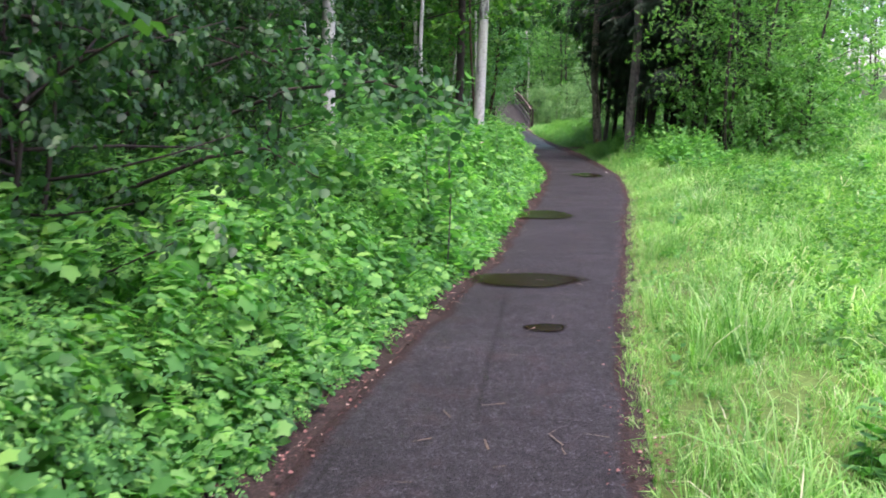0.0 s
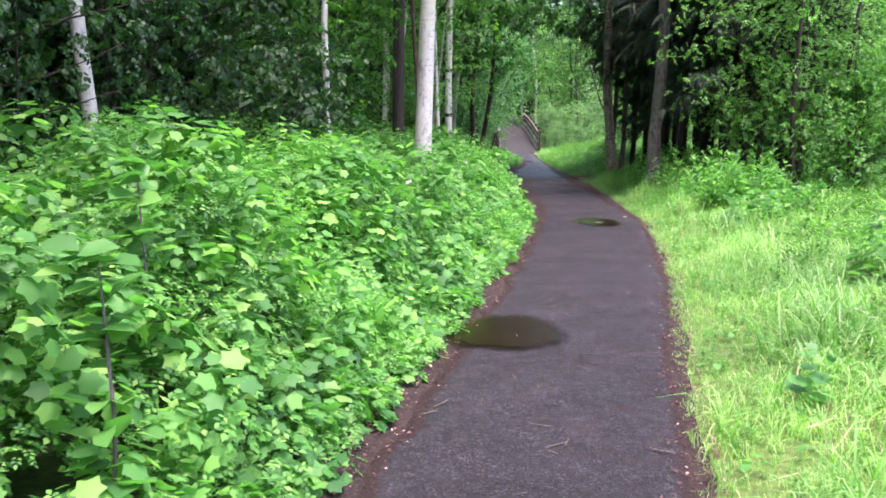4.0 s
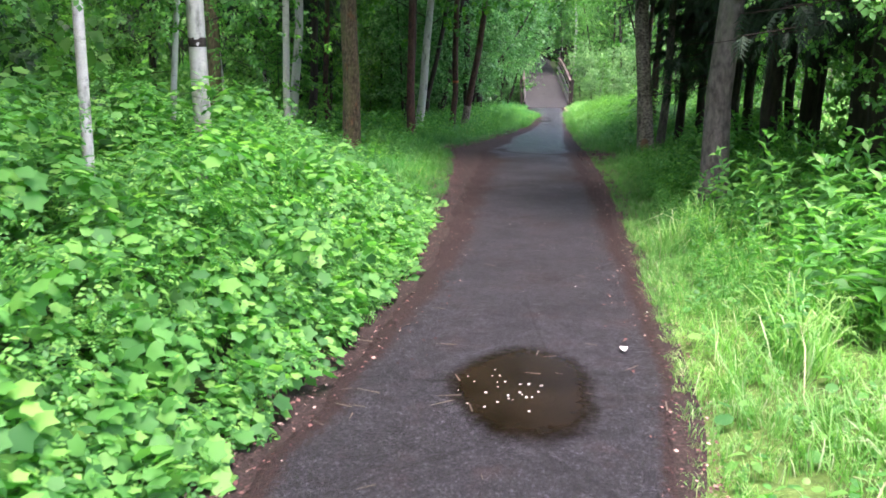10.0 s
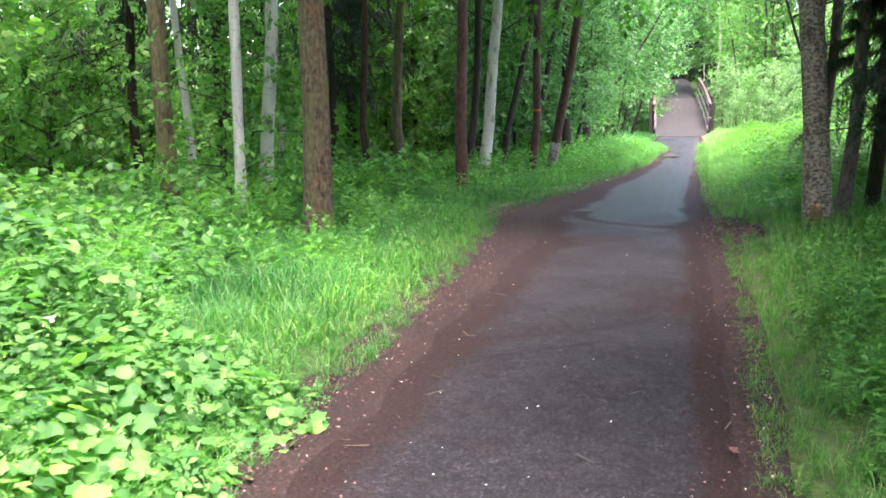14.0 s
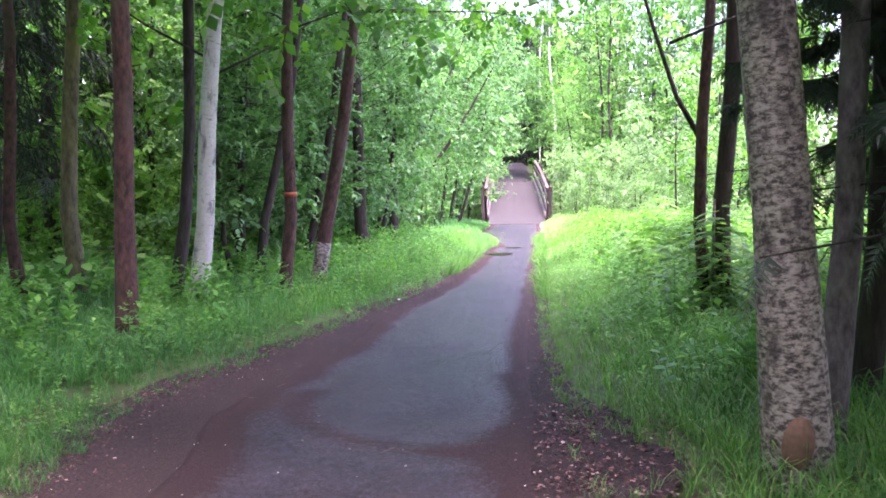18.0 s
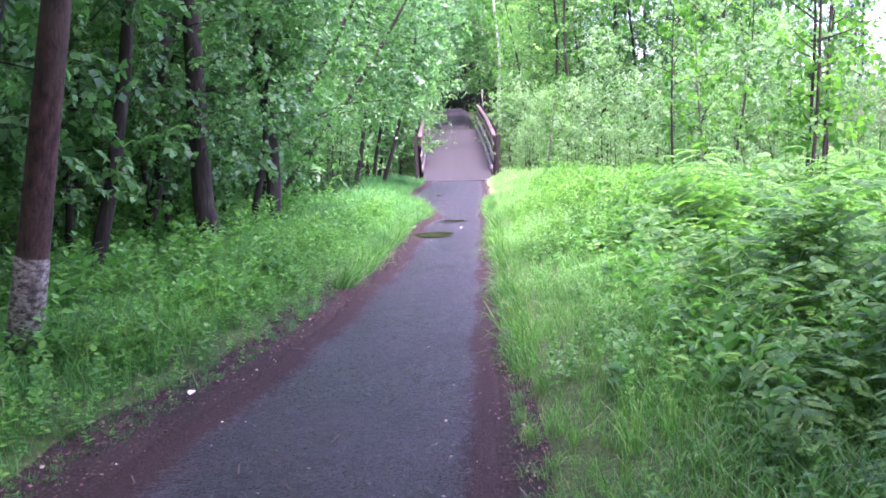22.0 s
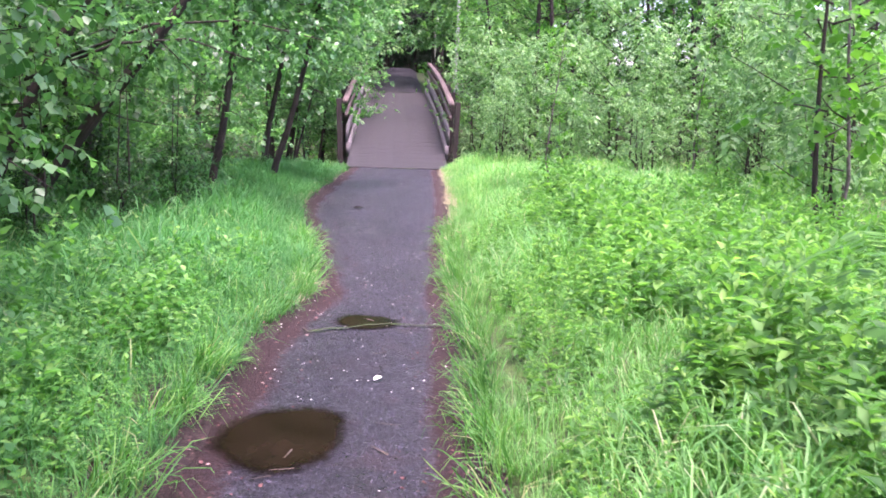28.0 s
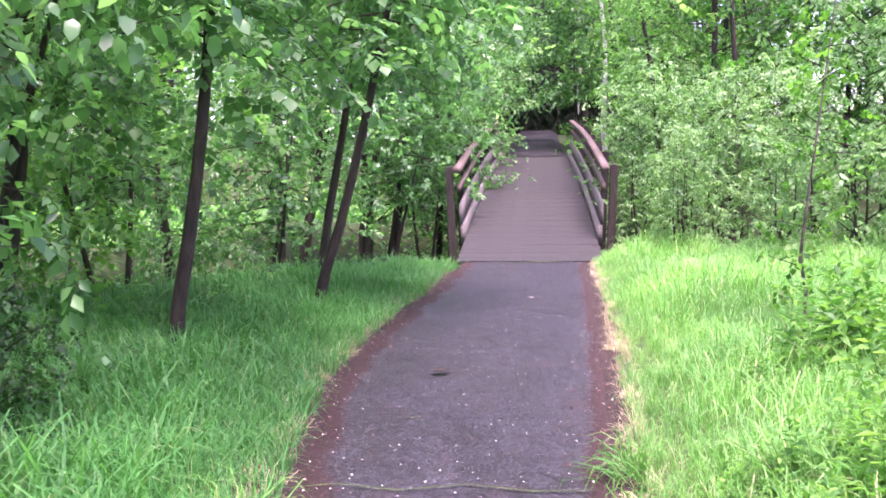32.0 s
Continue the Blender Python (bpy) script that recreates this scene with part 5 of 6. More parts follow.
for x, y, s in ((1.6, 66.5, 0.7), (2.2, 69, 0.9), (1.9, 73, 1.0), (2.6, 76, 1.2), (-2.9, 71, 0.9), (-3.3, 76, 1.2), (2.4, 64.8, 0.6), (-3.4, 80, 1.3), (2.2, 81.5, 1.2)):
    tree("willow_bush", "willow", fill.randrange(3), x, y, 0.025, BARK_DARK, "leafy willow bush beside the bridge", 1.8, scale=s, low=0.2, group="willows", stems=3, category="shrub")
for x, y, s in ((2.1, 63.6, 0.42), (2.9, 65.6, 0.6), (3.4, 62.4, 0.4), (4.3, 64.6, 0.62), (5.2, 62.0, 0.55), (6.0, 65.4, 0.75), (4.6, 60.4, 0.34), (6.6, 60.0, 0.6), (3.6, 68.0, 0.8), (7.6, 62.8, 0.8)):
    tree("willow_bush", "willow", fill.randrange(3), x, y, 0.025, BARK_DARK, "pale grey green willow bush beside the bridge", 1.5, scale=s, low=0.1, group="willows", stems=3, category="shrub")
for x, y in ((3.7, 70.5), (-4.0, 73), (3.4, 78), (-3.7, 81), (4.4, 84.5), (-5.0, 88), (6.5, 74)):
    tree("alder_tree", "light", fill.randrange(3), x, y, 0.1, BARK_DARK, "tall alder with bright leaves over the bridge", 15, (-3 if x > 0 else 3, 0), scale=1.05, group="alders by the bridge")
for k in range(22):
    x, y = fill.uniform(3.4, 15), fill.uniform(68, 84)
    tree("alder_tree", "tall", fill.randrange(3), x, y, fill.uniform(0.06, 0.12), BARK_DARK, "tall dark trunked tree behind the willows", 15, (fill.gauss(0, 2.5), 0), low=-1.0, group="woodland trees")
# leafy curtain of alders along the shaded bank
for x, y, s, low in ((-3.6, 42.2, 1.0, 0.5), (-3.3, 44.0, 0.95, 0.4), (-3.2, 46.2, 0.95, 0.4), (-3.3, 48.5, 0.95, 0.4), (-3.3, 50.7, 1.0, 0.2), (-3.9, 53.6, 1.0, 0.3), (-4.4, 56.0, 1.0, 1.5), (-5.0, 59.2, 1.05, 1.5), (-4.6, 62.6, 1.0, 1.7), (-3.5, 66.2, 1.0, 2.2), (-3.2, 69.6, 1.0, 2.2), (-5.6, 46.0, 1.3, 0), (-5.6, 49.6, 1.3, 0), (-6.0, 53.0, 1.3, 0)):
    tree("alder_tree", "curtain", fill.randrange(3), x, y, 0.05, BARK_DARK, "low alder with a dense curtain of hanging leaves", 4.5, (fill.gauss(2, 2), 0), scale=s, low=low, stems=2, group="alders on the bank")
for x, y, l, low in ((-2.4, 47.6, 8, 2.0), (-2.3, 55.6, 7, 1.9), (-2.5, 59.6, 8, 1.9), (-2.0, 58.0, 15, 2.1)):
    tree("alder_tree", "curtain", fill.randrange(3), x, y, 0.06, BARK_DARK, "alder with leafy branches reaching over the path", 6, (l, 0), scale=0.95, low=low, group="alders on the bank")
for x, y, s in ((-2.2, 52.2, 0.3), (-2.0, 53.3, 0.34), (-2.7, 53.0, 0.4), (-2.6, 51.2, 0.3)):
    tree("shrub", "shrub", fill.randrange(3), x, y, 0.012, BARK_DARK, "small dark bush in the tall grass", 2.0, scale=s, group="bank bushes", stems=2, category="shrub")
# closed wood behind the crest of the way
for k in range(26):
    x, y = -8 + 14 * k / 26 + fill.uniform(-0.4, 0.4), fill.uniform(101, 112)
    tree("spruce_tree", "spruce", fill.randrange(3), x, y, 0.14, BARK_DARK, "dark spruce where the path enters the far wood", 14, low=-0.6, scale=1.1, group="woodland trees")
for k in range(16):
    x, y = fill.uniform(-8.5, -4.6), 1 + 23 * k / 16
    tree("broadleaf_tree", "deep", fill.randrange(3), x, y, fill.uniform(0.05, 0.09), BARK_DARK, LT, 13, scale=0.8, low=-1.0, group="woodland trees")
for x, y, lean in ((-4.1, 85.5, 5), (-0.1, 87.0, -6), (-4.4, 90.0, 5), (0.1, 83.4, -5)):
    tree("alder_tree", "curtain", fill.randrange(3), x, y, 0.06, BARK_DARK, "leafy alder arching over the far end of the bridge", 5, (lean, 0), scale=1.2, low=1.5, group="alders by the bridge")

# ---------------------------------------------------------------- low plants
BLADES = [blade(0.15), blade(0.4), blade(0.7), blade(1.0)]


def spots(y0, y1, d0, d1, side, per_m2, fade=1.0):
    """Random places beside the way: x, y and the distance from its edge."""
    n = int((y1 - y0) * (d1 - d0) * per_m2)
    y = uni(y0, y1, n)
    d = d0 + (d1 - d0) * uni(0, 1, n) ** fade
    x = way_l(y) - d if side < 0 else way_r(y) + d
    return x, y, d


def stuff(name, mesh, label, category):
    return tagged(part(name, mesh, None), label, category, kind="stuff")


def blades(x, y, tall, bend_all=False, width=1.0):
    n = len(x)
    z = ground_z(x, y)
    shapes = [([(a, b * width * 0.62, c) for a, b, c in v], f) for v, f in (BLADES[:3] if not bend_all else BLADES[1:])]
    return scatter(shapes, np.stack([x, y, z - 0.01], 1), uni(0, 6.28, n), RNG.normal(0, 0.12, n), RNG.normal(0, 0.12, n), tall)


def shell(x, y, d, high, thick, size, shapes):
    """Leaves spread through a bushy layer whose top is at the height given."""
    n = len(x)
    z = ground_z(x, y) + high * (1 - thick * uni(0, 1, n) ** 1.6)
    return scatter(shapes, np.stack([x, y, z], 1), uni(0, 6.28, n), RNG.normal(-0.2, 0.35, n), RNG.normal(0, 0.35, n), size)


# brambles along the first half of the wood's edge
TIPS = [dome(leaf_maple(), 13, 1), dome(leaf_maple(), 15, 2), dome(leaf_rose(), 15, 3), dome(leaf_rose(), 17, 4), dome(leaf_maple(), 11, 5)]
BACK = [dome(leaf_maple(), 11, 6), dome(OV, 14, 7), dome(leaf_rose(), 13, 8)]
for name, d0, d1, dense, shapes, size in (("bramble_front", -0.02, 1.8, 165, TIPS, (0.06, 0.135)), ("bramble_back", 1.8, 4.2, 60, BACK, (0.1, 0.18))):
    x, y, d = spots(-6, 26.3, d0, d1, -1, dense, 1.1)
    high = (0.2 + 1.0 * ramp(d, 0, 0.8) + 0.24 * ramp(d, 0.7, 2.4)) * (0.95 + 0.26 * wave(x, y, 0.45, 1) + 0.15 * wave(x, y, 0.17, 2))
    high = high * (1 - 0.68 * ramp(y, 21.6, 26) * (1 - 0.5 * ramp(d, 0.8, 1.8))) * (0.72 + 0.28 * ramp(y, 3, 11))
    n = len(x)
    z = ground_z(x, y) + high * (1 - 0.72 * uni(0, 1, n) ** 1.6)
    front = 1 - ramp(d, 0.5, 1.2)
    yaw = np.where(uni(0, 1, n) < 0.75 * front, RNG.normal(0, 0.7, n), uni(0, 6.28, n))
    v = scatter(shapes, np.stack([x + 0.08 * RNG.normal(0, 1, n) * (d > 0.3), y, z], 1), yaw, RNG.normal(0, 0.22, n) - 0.5 * front, RNG.normal(0, 0.25, n), uni(*size, n))
    stuff("bramble_undergrowth", mesh_of(name, *v, LEAF_BUSH), "dense bright green bramble and maple leaved undergrowth", "undergrowth")
x, y, d = spots(-6, 44, 3.0, 9.5, -1, 60)
stuff("forest_floor_plants", mesh_of("floor_plants", *shell(x, y, d, 0.35 + 0.35 * (wave(x, y, 1.1, 3) > 0) * uni(0, 1, len(x)), 0.9, uni(0.1, 0.2, len(x)), [SI, OV]), LEAF_HERB), "low leafy plants on the shaded forest floor", "undergrowth")
TUFTS = [tuft(11, k, 0.55, 0.0085) for k in range(4)]
ARCHED = [tuft(12, 10 + k, 0.85, 0.008) for k in range(4)]
FINE = [tuft(10, 20 + k, 0.75, 0.013, 0.3) for k in range(4)]
WEEDS = [stalk(SI, 8, 1, 0.2), stalk(SI2, 9, 2, 0.22), stalk(OV2, 7, 3, 0.22), stalk(leaf_rose(), 6, 4, 0.3)]
NETTLES = [stalk(leaf_simple(0.2, 0.1), 11, 7, 0.2), stalk(SI2, 11, 8, 0.17), stalk(leaf_simple(0.16, 0.12), 13, 9, 0.22)]
FERNS = [frond_shrub(17, 4, 0.07), frond_shrub(22, 5, 0.055), frond_shrub(12, 6, 0.08)]


def clumps(shapes, x, y, tall, lean=0.14):
    n = len(x)
    return scatter(shapes, np.stack([x, y, ground_z(x, y) - 0.01], 1), uni(0, 6.28, n), RNG.normal(0, lean, n), RNG.normal(0, lean, n), tall)


def overhang(y0, y1, side, per_m, tall, shapes):
    """Tufts at the path's edge that lean out over it."""
    n = int((y1 - y0) * per_m)
    y = uni(y0, y1, n)
    x = way_l(y) - uni(-0.03, 0.12, n) if side < 0 else way_r(y) + uni(-0.03, 0.12, n)
    yaw = RNG.normal(0 if side < 0 else 3.14, 0.5, n)
    return scatter(shapes, np.stack([x, y, ground_z(x, y) - 0.01], 1), yaw, -uni(0.2, 0.8, n), RNG.normal(0, 0.2, n), tall * uni(0.6, 1.2, n))


# herbs and grass of the shaded verge
x, y, d = spots(22, 50, 0.15, 3.4, -1, 34)
keep = wave(x, y, 0.7, 5) > -0.1
x, y, d = x[keep], y[keep], d[keep]
stuff("verge_herbs", mesh_of("verge_herbs", *clumps(WEEDS, x, y, (0.16 + 0.36 * ramp(d, 0.1, 1.8)) * uni(0.6, 1.3, len(x))), LEAF_HERB), "small leaved herbs along the shaded verge", "herbs")
x, y, d = spots(36, 51, -0.02, 1.0, -1, 110)
keep = uni(0, 1, len(x)) < 0.08 + 0.92 * ramp(y, 38.5, 43) - 0.5 * ramp(y, 49, 51)
x, y, d = x[keep], y[keep], d[keep]
stuff("verge_herbs", mesh_of("edge_herbs", *clumps(WEEDS, x, y, (0.16 + 0.22 * ramp(d, 0, 0.6)) * (0.9 + 0.3 * wave(x, y, 0.3, 2)) * uni(0.7, 1.2, len(x))), LEAF_HERB), "small leaved herbs growing over the path's edge", "herbs")
x, y, d = spots(24, 64, -0.04, 3.4, -1, 108, 1.35)
tall = (0.12 + 0.24 * ramp(d, 0, 1.0) + 0.16 * ramp(y, 44, 50)) * uni(0.5, 1.3, len(x)) * (0.9 + 0.3 * wave(x, y, 0.5, 2))
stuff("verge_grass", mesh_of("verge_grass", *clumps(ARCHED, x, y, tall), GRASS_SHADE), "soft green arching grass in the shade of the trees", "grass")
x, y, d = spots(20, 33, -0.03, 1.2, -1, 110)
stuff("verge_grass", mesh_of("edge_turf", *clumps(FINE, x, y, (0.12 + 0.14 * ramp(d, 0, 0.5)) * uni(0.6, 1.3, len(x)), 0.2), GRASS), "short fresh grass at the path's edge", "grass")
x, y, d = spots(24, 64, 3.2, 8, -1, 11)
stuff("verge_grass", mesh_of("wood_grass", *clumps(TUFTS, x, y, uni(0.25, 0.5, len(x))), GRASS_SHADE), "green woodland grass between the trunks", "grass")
# The bank trees' shade is put into this grass by its darker blade colour.
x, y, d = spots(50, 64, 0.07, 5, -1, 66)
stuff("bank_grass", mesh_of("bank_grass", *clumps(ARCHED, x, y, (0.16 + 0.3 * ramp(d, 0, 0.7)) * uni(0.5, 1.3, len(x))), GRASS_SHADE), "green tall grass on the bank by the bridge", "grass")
stuff("edge_grass", mesh_of("edge_grass", *overhang(43, 53, -1, 22, 0.34, ARCHED), GRASS), "pale tipped grass hanging over the path's edge", "grass")
stuff("edge_grass", mesh_of("edge_grass_sunny", *overhang(40, 54, 1, 18, 0.34, ARCHED), GRASS), "pale tipped grass hanging over the path's edge", "grass")
stuff("dry_fringe", mesh_of("dry_fringe", *overhang(50, 63, -1, 26, 0.15, ARCHED), STRAW), "bleached dry grass fringe along the path's edge", "grass")
stuff("dry_fringe", mesh_of("dry_fringe_sunny", *overhang(50, 63, 1, 26, 0.15, ARCHED), STRAW), "bleached dry grass fringe along the path's edge", "grass")
x, y, d = spots(37, 52, 0.4, 3.0, -1, 42)
stuff("verge_grass", mesh_of("verge_tufts", *clumps(ARCHED, x, y, uni(0.3, 0.55, len(x)) * (0.8 + 0.3 * wave(x, y, 0.5, 7))), GRASS), "long arching grass tufts above the herbs", "grass")
x, y, d = spots(20.3, 29, 0.35, 2.4, 1, 30)
keep = (wave(x, y, 0.5, 4) > -0.3) & (d > 0.35 + 0.5 * ramp(20 - y, 0, 3))
x, y, d = x[keep], y[keep], d[keep]
stuff("verge_herbs", mesh_of("spruce_herbs", *clumps(NETTLES, x, y, (0.3 + 0.62 * ramp(d, 0.3, 1.3)) * uni(0.6, 1.2, len(x)), 0.2), LEAF_HERB), "tall fresh green weeds before the spruces", "herbs")
# meadow side
x, y, d = spots(-4, 25, -0.03, 2.8, 1, 165, 1.3)
tall = (0.11 + 0.22 * ramp(d, 0.15, 1.4)) * uni(0.5, 1.3, len(x)) * (0.9 + 0.35 * wave(x, y, 0.5, 3))
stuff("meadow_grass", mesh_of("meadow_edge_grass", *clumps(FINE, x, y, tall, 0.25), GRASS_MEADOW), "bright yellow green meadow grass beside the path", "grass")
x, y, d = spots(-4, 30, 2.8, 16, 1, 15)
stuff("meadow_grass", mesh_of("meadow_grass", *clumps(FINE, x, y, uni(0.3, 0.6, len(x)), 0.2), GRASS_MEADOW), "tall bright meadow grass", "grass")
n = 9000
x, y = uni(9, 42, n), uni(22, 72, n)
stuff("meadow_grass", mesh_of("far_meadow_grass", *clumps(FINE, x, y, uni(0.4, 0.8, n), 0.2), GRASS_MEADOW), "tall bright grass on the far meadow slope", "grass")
x, y, d = spots(-4, 26, 0.08, 7, 1, 55)
keep = wave(x, y, 0.45, 2) + 0.5 * wave(x, y, 0.2, 4) > 0.0
x, y, d = x[keep], y[keep], d[keep]
stuff("meadow_herbs", mesh_of("meadow_herbs", *clumps(WEEDS, x, y, (0.12 + 0.3 * ramp(d, 0.3, 2.2)) * uni(0.6, 1.3, len(x)), 0.3), LEAF_FERN), "broad leaved meadow weeds among the grass", "herbs")
x, y, d = spots(-4, 24, 0.5, 9, 1, 40)
keep = wave(x, y, 0.8, 7) + 0.4 * wave(x, y, 0.3, 8) > 0.68
x, y, d = x[keep], y[keep], d[keep]
stuff("meadow_weeds", mesh_of("meadow_weeds", *clumps([stalk(OV, 6, 31, 0.26), stalk(OV2, 7, 32, 0.26), stalk(leaf_maple(), 5, 33, 0.3)], x, y, uni(0.3, 0.62, len(x)), 0.2), LEAF_HERB), "broad leaved weeds in dense clumps in the meadow", "herbs")
x, y, d = spots(-4, 25, 0.12, 6, 1, 60)
keep = wave(x, y, 0.6, 9) + 0.4 * wave(x, y, 0.25, 5) > 0.45
x, y, d = x[keep], y[keep], d[keep]
stuff("meadow_grass", mesh_of("tall_meadow_tufts", *clumps(ARCHED + TUFTS, x, y, uni(0.3, 0.6, len(x)) * (0.6 + 0.4 * ramp(d, 0, 0.6)), 0.25), GRASS_MEADOW), "taller tufts of arching meadow grass", "grass")
x, y, d = spots(-4, 24, 0.15, 2.2, 1, 9)
v = scatter([rosette(OV, 6, 8), rosette(OV2, 7, 9), rosette(RO, 5, 10)], np.stack([x, y, ground_z(x, y) + 0.07], 1), uni(0, 6.28, len(x)), RNG.normal(0, 0.2, len(x)), 0, uni(0.05, 0.1, len(x)))
stuff("meadow_herbs", mesh_of("meadow_rosettes", *v, LEAF_HERB), "flat leaf rosettes in the short grass", "herbs")
x, y, d = spots(21, 49, -0.04, 3.2, 1, 120, 1.3)
keep = uni(0, 1, len(x)) > ramp(y, 41, 49)
x, y, d = x[keep], y[keep], d[keep]
tall = (0.12 + 0.26 * ramp(d, 0.05, 1.1)) * uni(0.5, 1.3, len(x))
bare = 0.75 * np.exp(-((x - 2.15) ** 2 / 0.16 + (y - 33.3) ** 2 / 0.8)) + 0.4 * np.exp(-((x - 2.7) ** 2 + (y - 32.6) ** 2) / 0.3)
keep = uni(0, 1, len(x)) > 1.3 * bare
stuff("verge_grass", mesh_of("right_grass", *clumps(ARCHED, x[keep], y[keep], tall[keep]), GRASS), "soft green grass round the trunks", "grass")
x, y, d = spots(21, 31, 0.3, 3.6, 1, 42)
stuff("verge_herbs", mesh_of("right_herbs", *clumps(WEEDS, x, y, (0.2 + 0.35 * ramp(d, 0.3, 1.5)) * uni(0.6, 1.2, len(x))), LEAF_HERB), "leafy green weeds under the spruces", "herbs")
x, y, d = spots(37.0, 47, 0.5, 5.2, 1, 9)
keep = wave(x, y, 0.5, 6) + 1.3 * ramp(d, 0.5, 1.8) > 0.3 + 0.5 * ramp(y, 44, 50)
x, y, d = x[keep], y[keep], d[keep]
stuff("fern_herbs", mesh_of("fern_herbs", *clumps(FERNS, x, y, (0.35 + 0.75 * ramp(d, 0.3, 2.2)) * (0.95 + 0.35 * wave(x, y, 0.7, 1)) * uni(0.6, 1.15, len(x)), 0.2), LEAF_FERN), "feathery yellow green shrubs beside the path", "herbs")
x, y, d = spots(40, 64, 0.02, 4.6, 1, 125, 1.25)
keep = uni(0, 1, len(x)) < ramp(y, 39, 48)
x, y, d = x[keep], y[keep], d[keep]
tall = (0.16 + 0.34 * ramp(d, 0, 1.0)) * uni(0.5, 1.25, len(x)) * (0.85 + 0.4 * wave(x, y, 0.9, 2))
# Sunlight on this side is put into the lighter blade colour.
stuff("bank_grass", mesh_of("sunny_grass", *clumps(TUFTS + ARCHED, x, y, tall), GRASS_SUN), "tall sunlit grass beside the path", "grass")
x, y, d = spots(34.5, 46, 0.15, 3.2, 1, 40)
keep = wave(x, y, 0.5, 8) + 0.4 * wave(x, y, 0.2, 3) > 0.1
x, y, d = x[keep], y[keep], d[keep]
stuff("bank_herbs", mesh_of("shade_herbs", *clumps(NETTLES + WEEDS, x, y, (0.22 + 0.35 * ramp(d, 0.1, 1.2)) * uni(0.6, 1.2, len(x)), 0.2), LEAF_HERB), "fresh green herbs growing through the grass", "herbs")
x, y, d = spots(44, 57, 0.25, 4.0, 1, 46)
keep = wave(x, y, 0.6, 3) > -0.55 + 0.9 * ramp(y, 51, 57)
x, y, d = x[keep], y[keep], d[keep]
stuff("bank_herbs", mesh_of("bank_herbs", *clumps(NETTLES, x, y, (0.3 + 0.4 * ramp(d, 0.2, 1.5)) * uni(0.6, 1.2, len(x))), LEAF_FERN), "nettle like herbs among the tall grass", "herbs")
x, y, d = spots(30, 66, 4.4, 14, 1, 9)
stuff("bank_grass", mesh_of("far_grass", *clumps(TUFTS, x, y, uni(0.3, 0.7, len(x))), GRASS), "tall grass under the saplings", "grass")
n = 16000
x, y = uni(-20, -2.6, n), uni(56, 82, n)
keep = ground_z(x, y) > -1.3
x, y = x[keep], y[keep]
stuff("bank_plants", mesh_of("bank_plants", *shell(x, y, x, 0.35 * np.ones(len(x)), 0.95, uni(0.08, 0.2, len(x)), [OV, SI, OV2]), LEAF_HERB), "green plants on the creek banks", "undergrowth")
n = 9000
x, y = uni(-24, 26, n), uni(76, 104, n)
keep = np.abs(x - deck_x(y)) > 1.2
x, y = x[keep], y[keep]
stuff("slope_plants", mesh_of("slope_plants", *shell(x, y, x, 0.7 * np.ones(len(x)), 0.9, uni(0.12, 0.3, len(x)), [OV, SI]), LEAF_TREE), "dark leafy plants on the slope behind the bridge", "undergrowth")

# ---------------------------------------------------------------- litter
n = 15000
y = uni(-4, 62, n)
s = RNG.random(n)
edge = uni(0, 1, n) ** 2.4 * np.where(y > 20, 0.6, 0.34)
x = np.where(s < 0.6, way_l(y) + edge - 0.1, way_r(y) - edge * 0.8 + 0.08)
v = scatter([SI, SI2], np.stack([x, y, np.full(n, 0.03)], 1), uni(0, 6.28, n), RNG.normal(0, 0.12, n), RNG.normal(0, 0.2, n), uni(0.008, 0.026, n))
stuff("leaf_litter", mesh_of("leaf_litter", *v, LITTER), "scattered dry brown leaf fragments along the path's edges", "leaf litter")
n = 13000
y = np.concatenate([uni(-4, 27, n - 5000), uni(27, 48, 5000)])
x = np.where(RNG.random(n) < 0.72, way_l(y) - 0.2 + uni(0, 1, n) ** 1.5 * 0.42, way_r(y) + 0.08 - uni(0, 1, n) ** 1.8 * 0.22)
v = scatter([SI, SI2], np.stack([x, y, np.full(n, 0.032)], 1), uni(0, 6.28, n), RNG.normal(0, 0.25, n), RNG.normal(0, 0.3, n), uni(0.008, 0.028, n))
stuff("leaf_litter", mesh_of("pale_litter", *v, LITTER), "pale brown crumbled leaves under the bushes' edge", "leaf litter")
n = 1400
y = uni(32.3, 34.4, n)
x = way_r(y) + uni(-0.25, 0.6, n)
v = scatter([SI, SI2], np.stack([x, y, ground_z(x, y) + 0.03], 1), uni(0, 6.28, n), RNG.normal(0, 0.2, n), RNG.normal(0, 0.2, n), uni(0.012, 0.04, n))
stuff("leaf_litter", mesh_of("birch_litter", *v, LITTER), "brown crumbled leaves round the old birch's foot", "leaf litter")
n = 1300
y = np.concatenate([uni(47.9, 63, n - 250), uni(21, 47, 250)])
x = way_l(y) + (way_r(y) - way_l(y)) * uni(0.05, 0.97, n)
v = scatter([SI], np.stack([x, y, np.full(n, 0.034)], 1), uni(0, 6.28, n), RNG.normal(0, 0.12, n), RNG.normal(0, 0.12, n), uni(0.006, 0.016, n))
specks = np.stack([RNG.normal(1.55, 0.13, 26), RNG.normal(19.75, 0.16, 26), np.full(26, 0.036)], 1)
stuff("fallen_petals", mesh_of("puddle_petals", *scatter([SI], specks, uni(0, 6.28, 26), 0, 0, uni(0.01, 0.022, 26)), PETAL), "pale petals floating on a puddle", "petals")
stuff("fallen_petals", mesh_of("fallen_petals", *v, PETAL), "tiny pale petals strewn over the asphalt", "petals")
n = 420
y = uni(-4, 62, n)
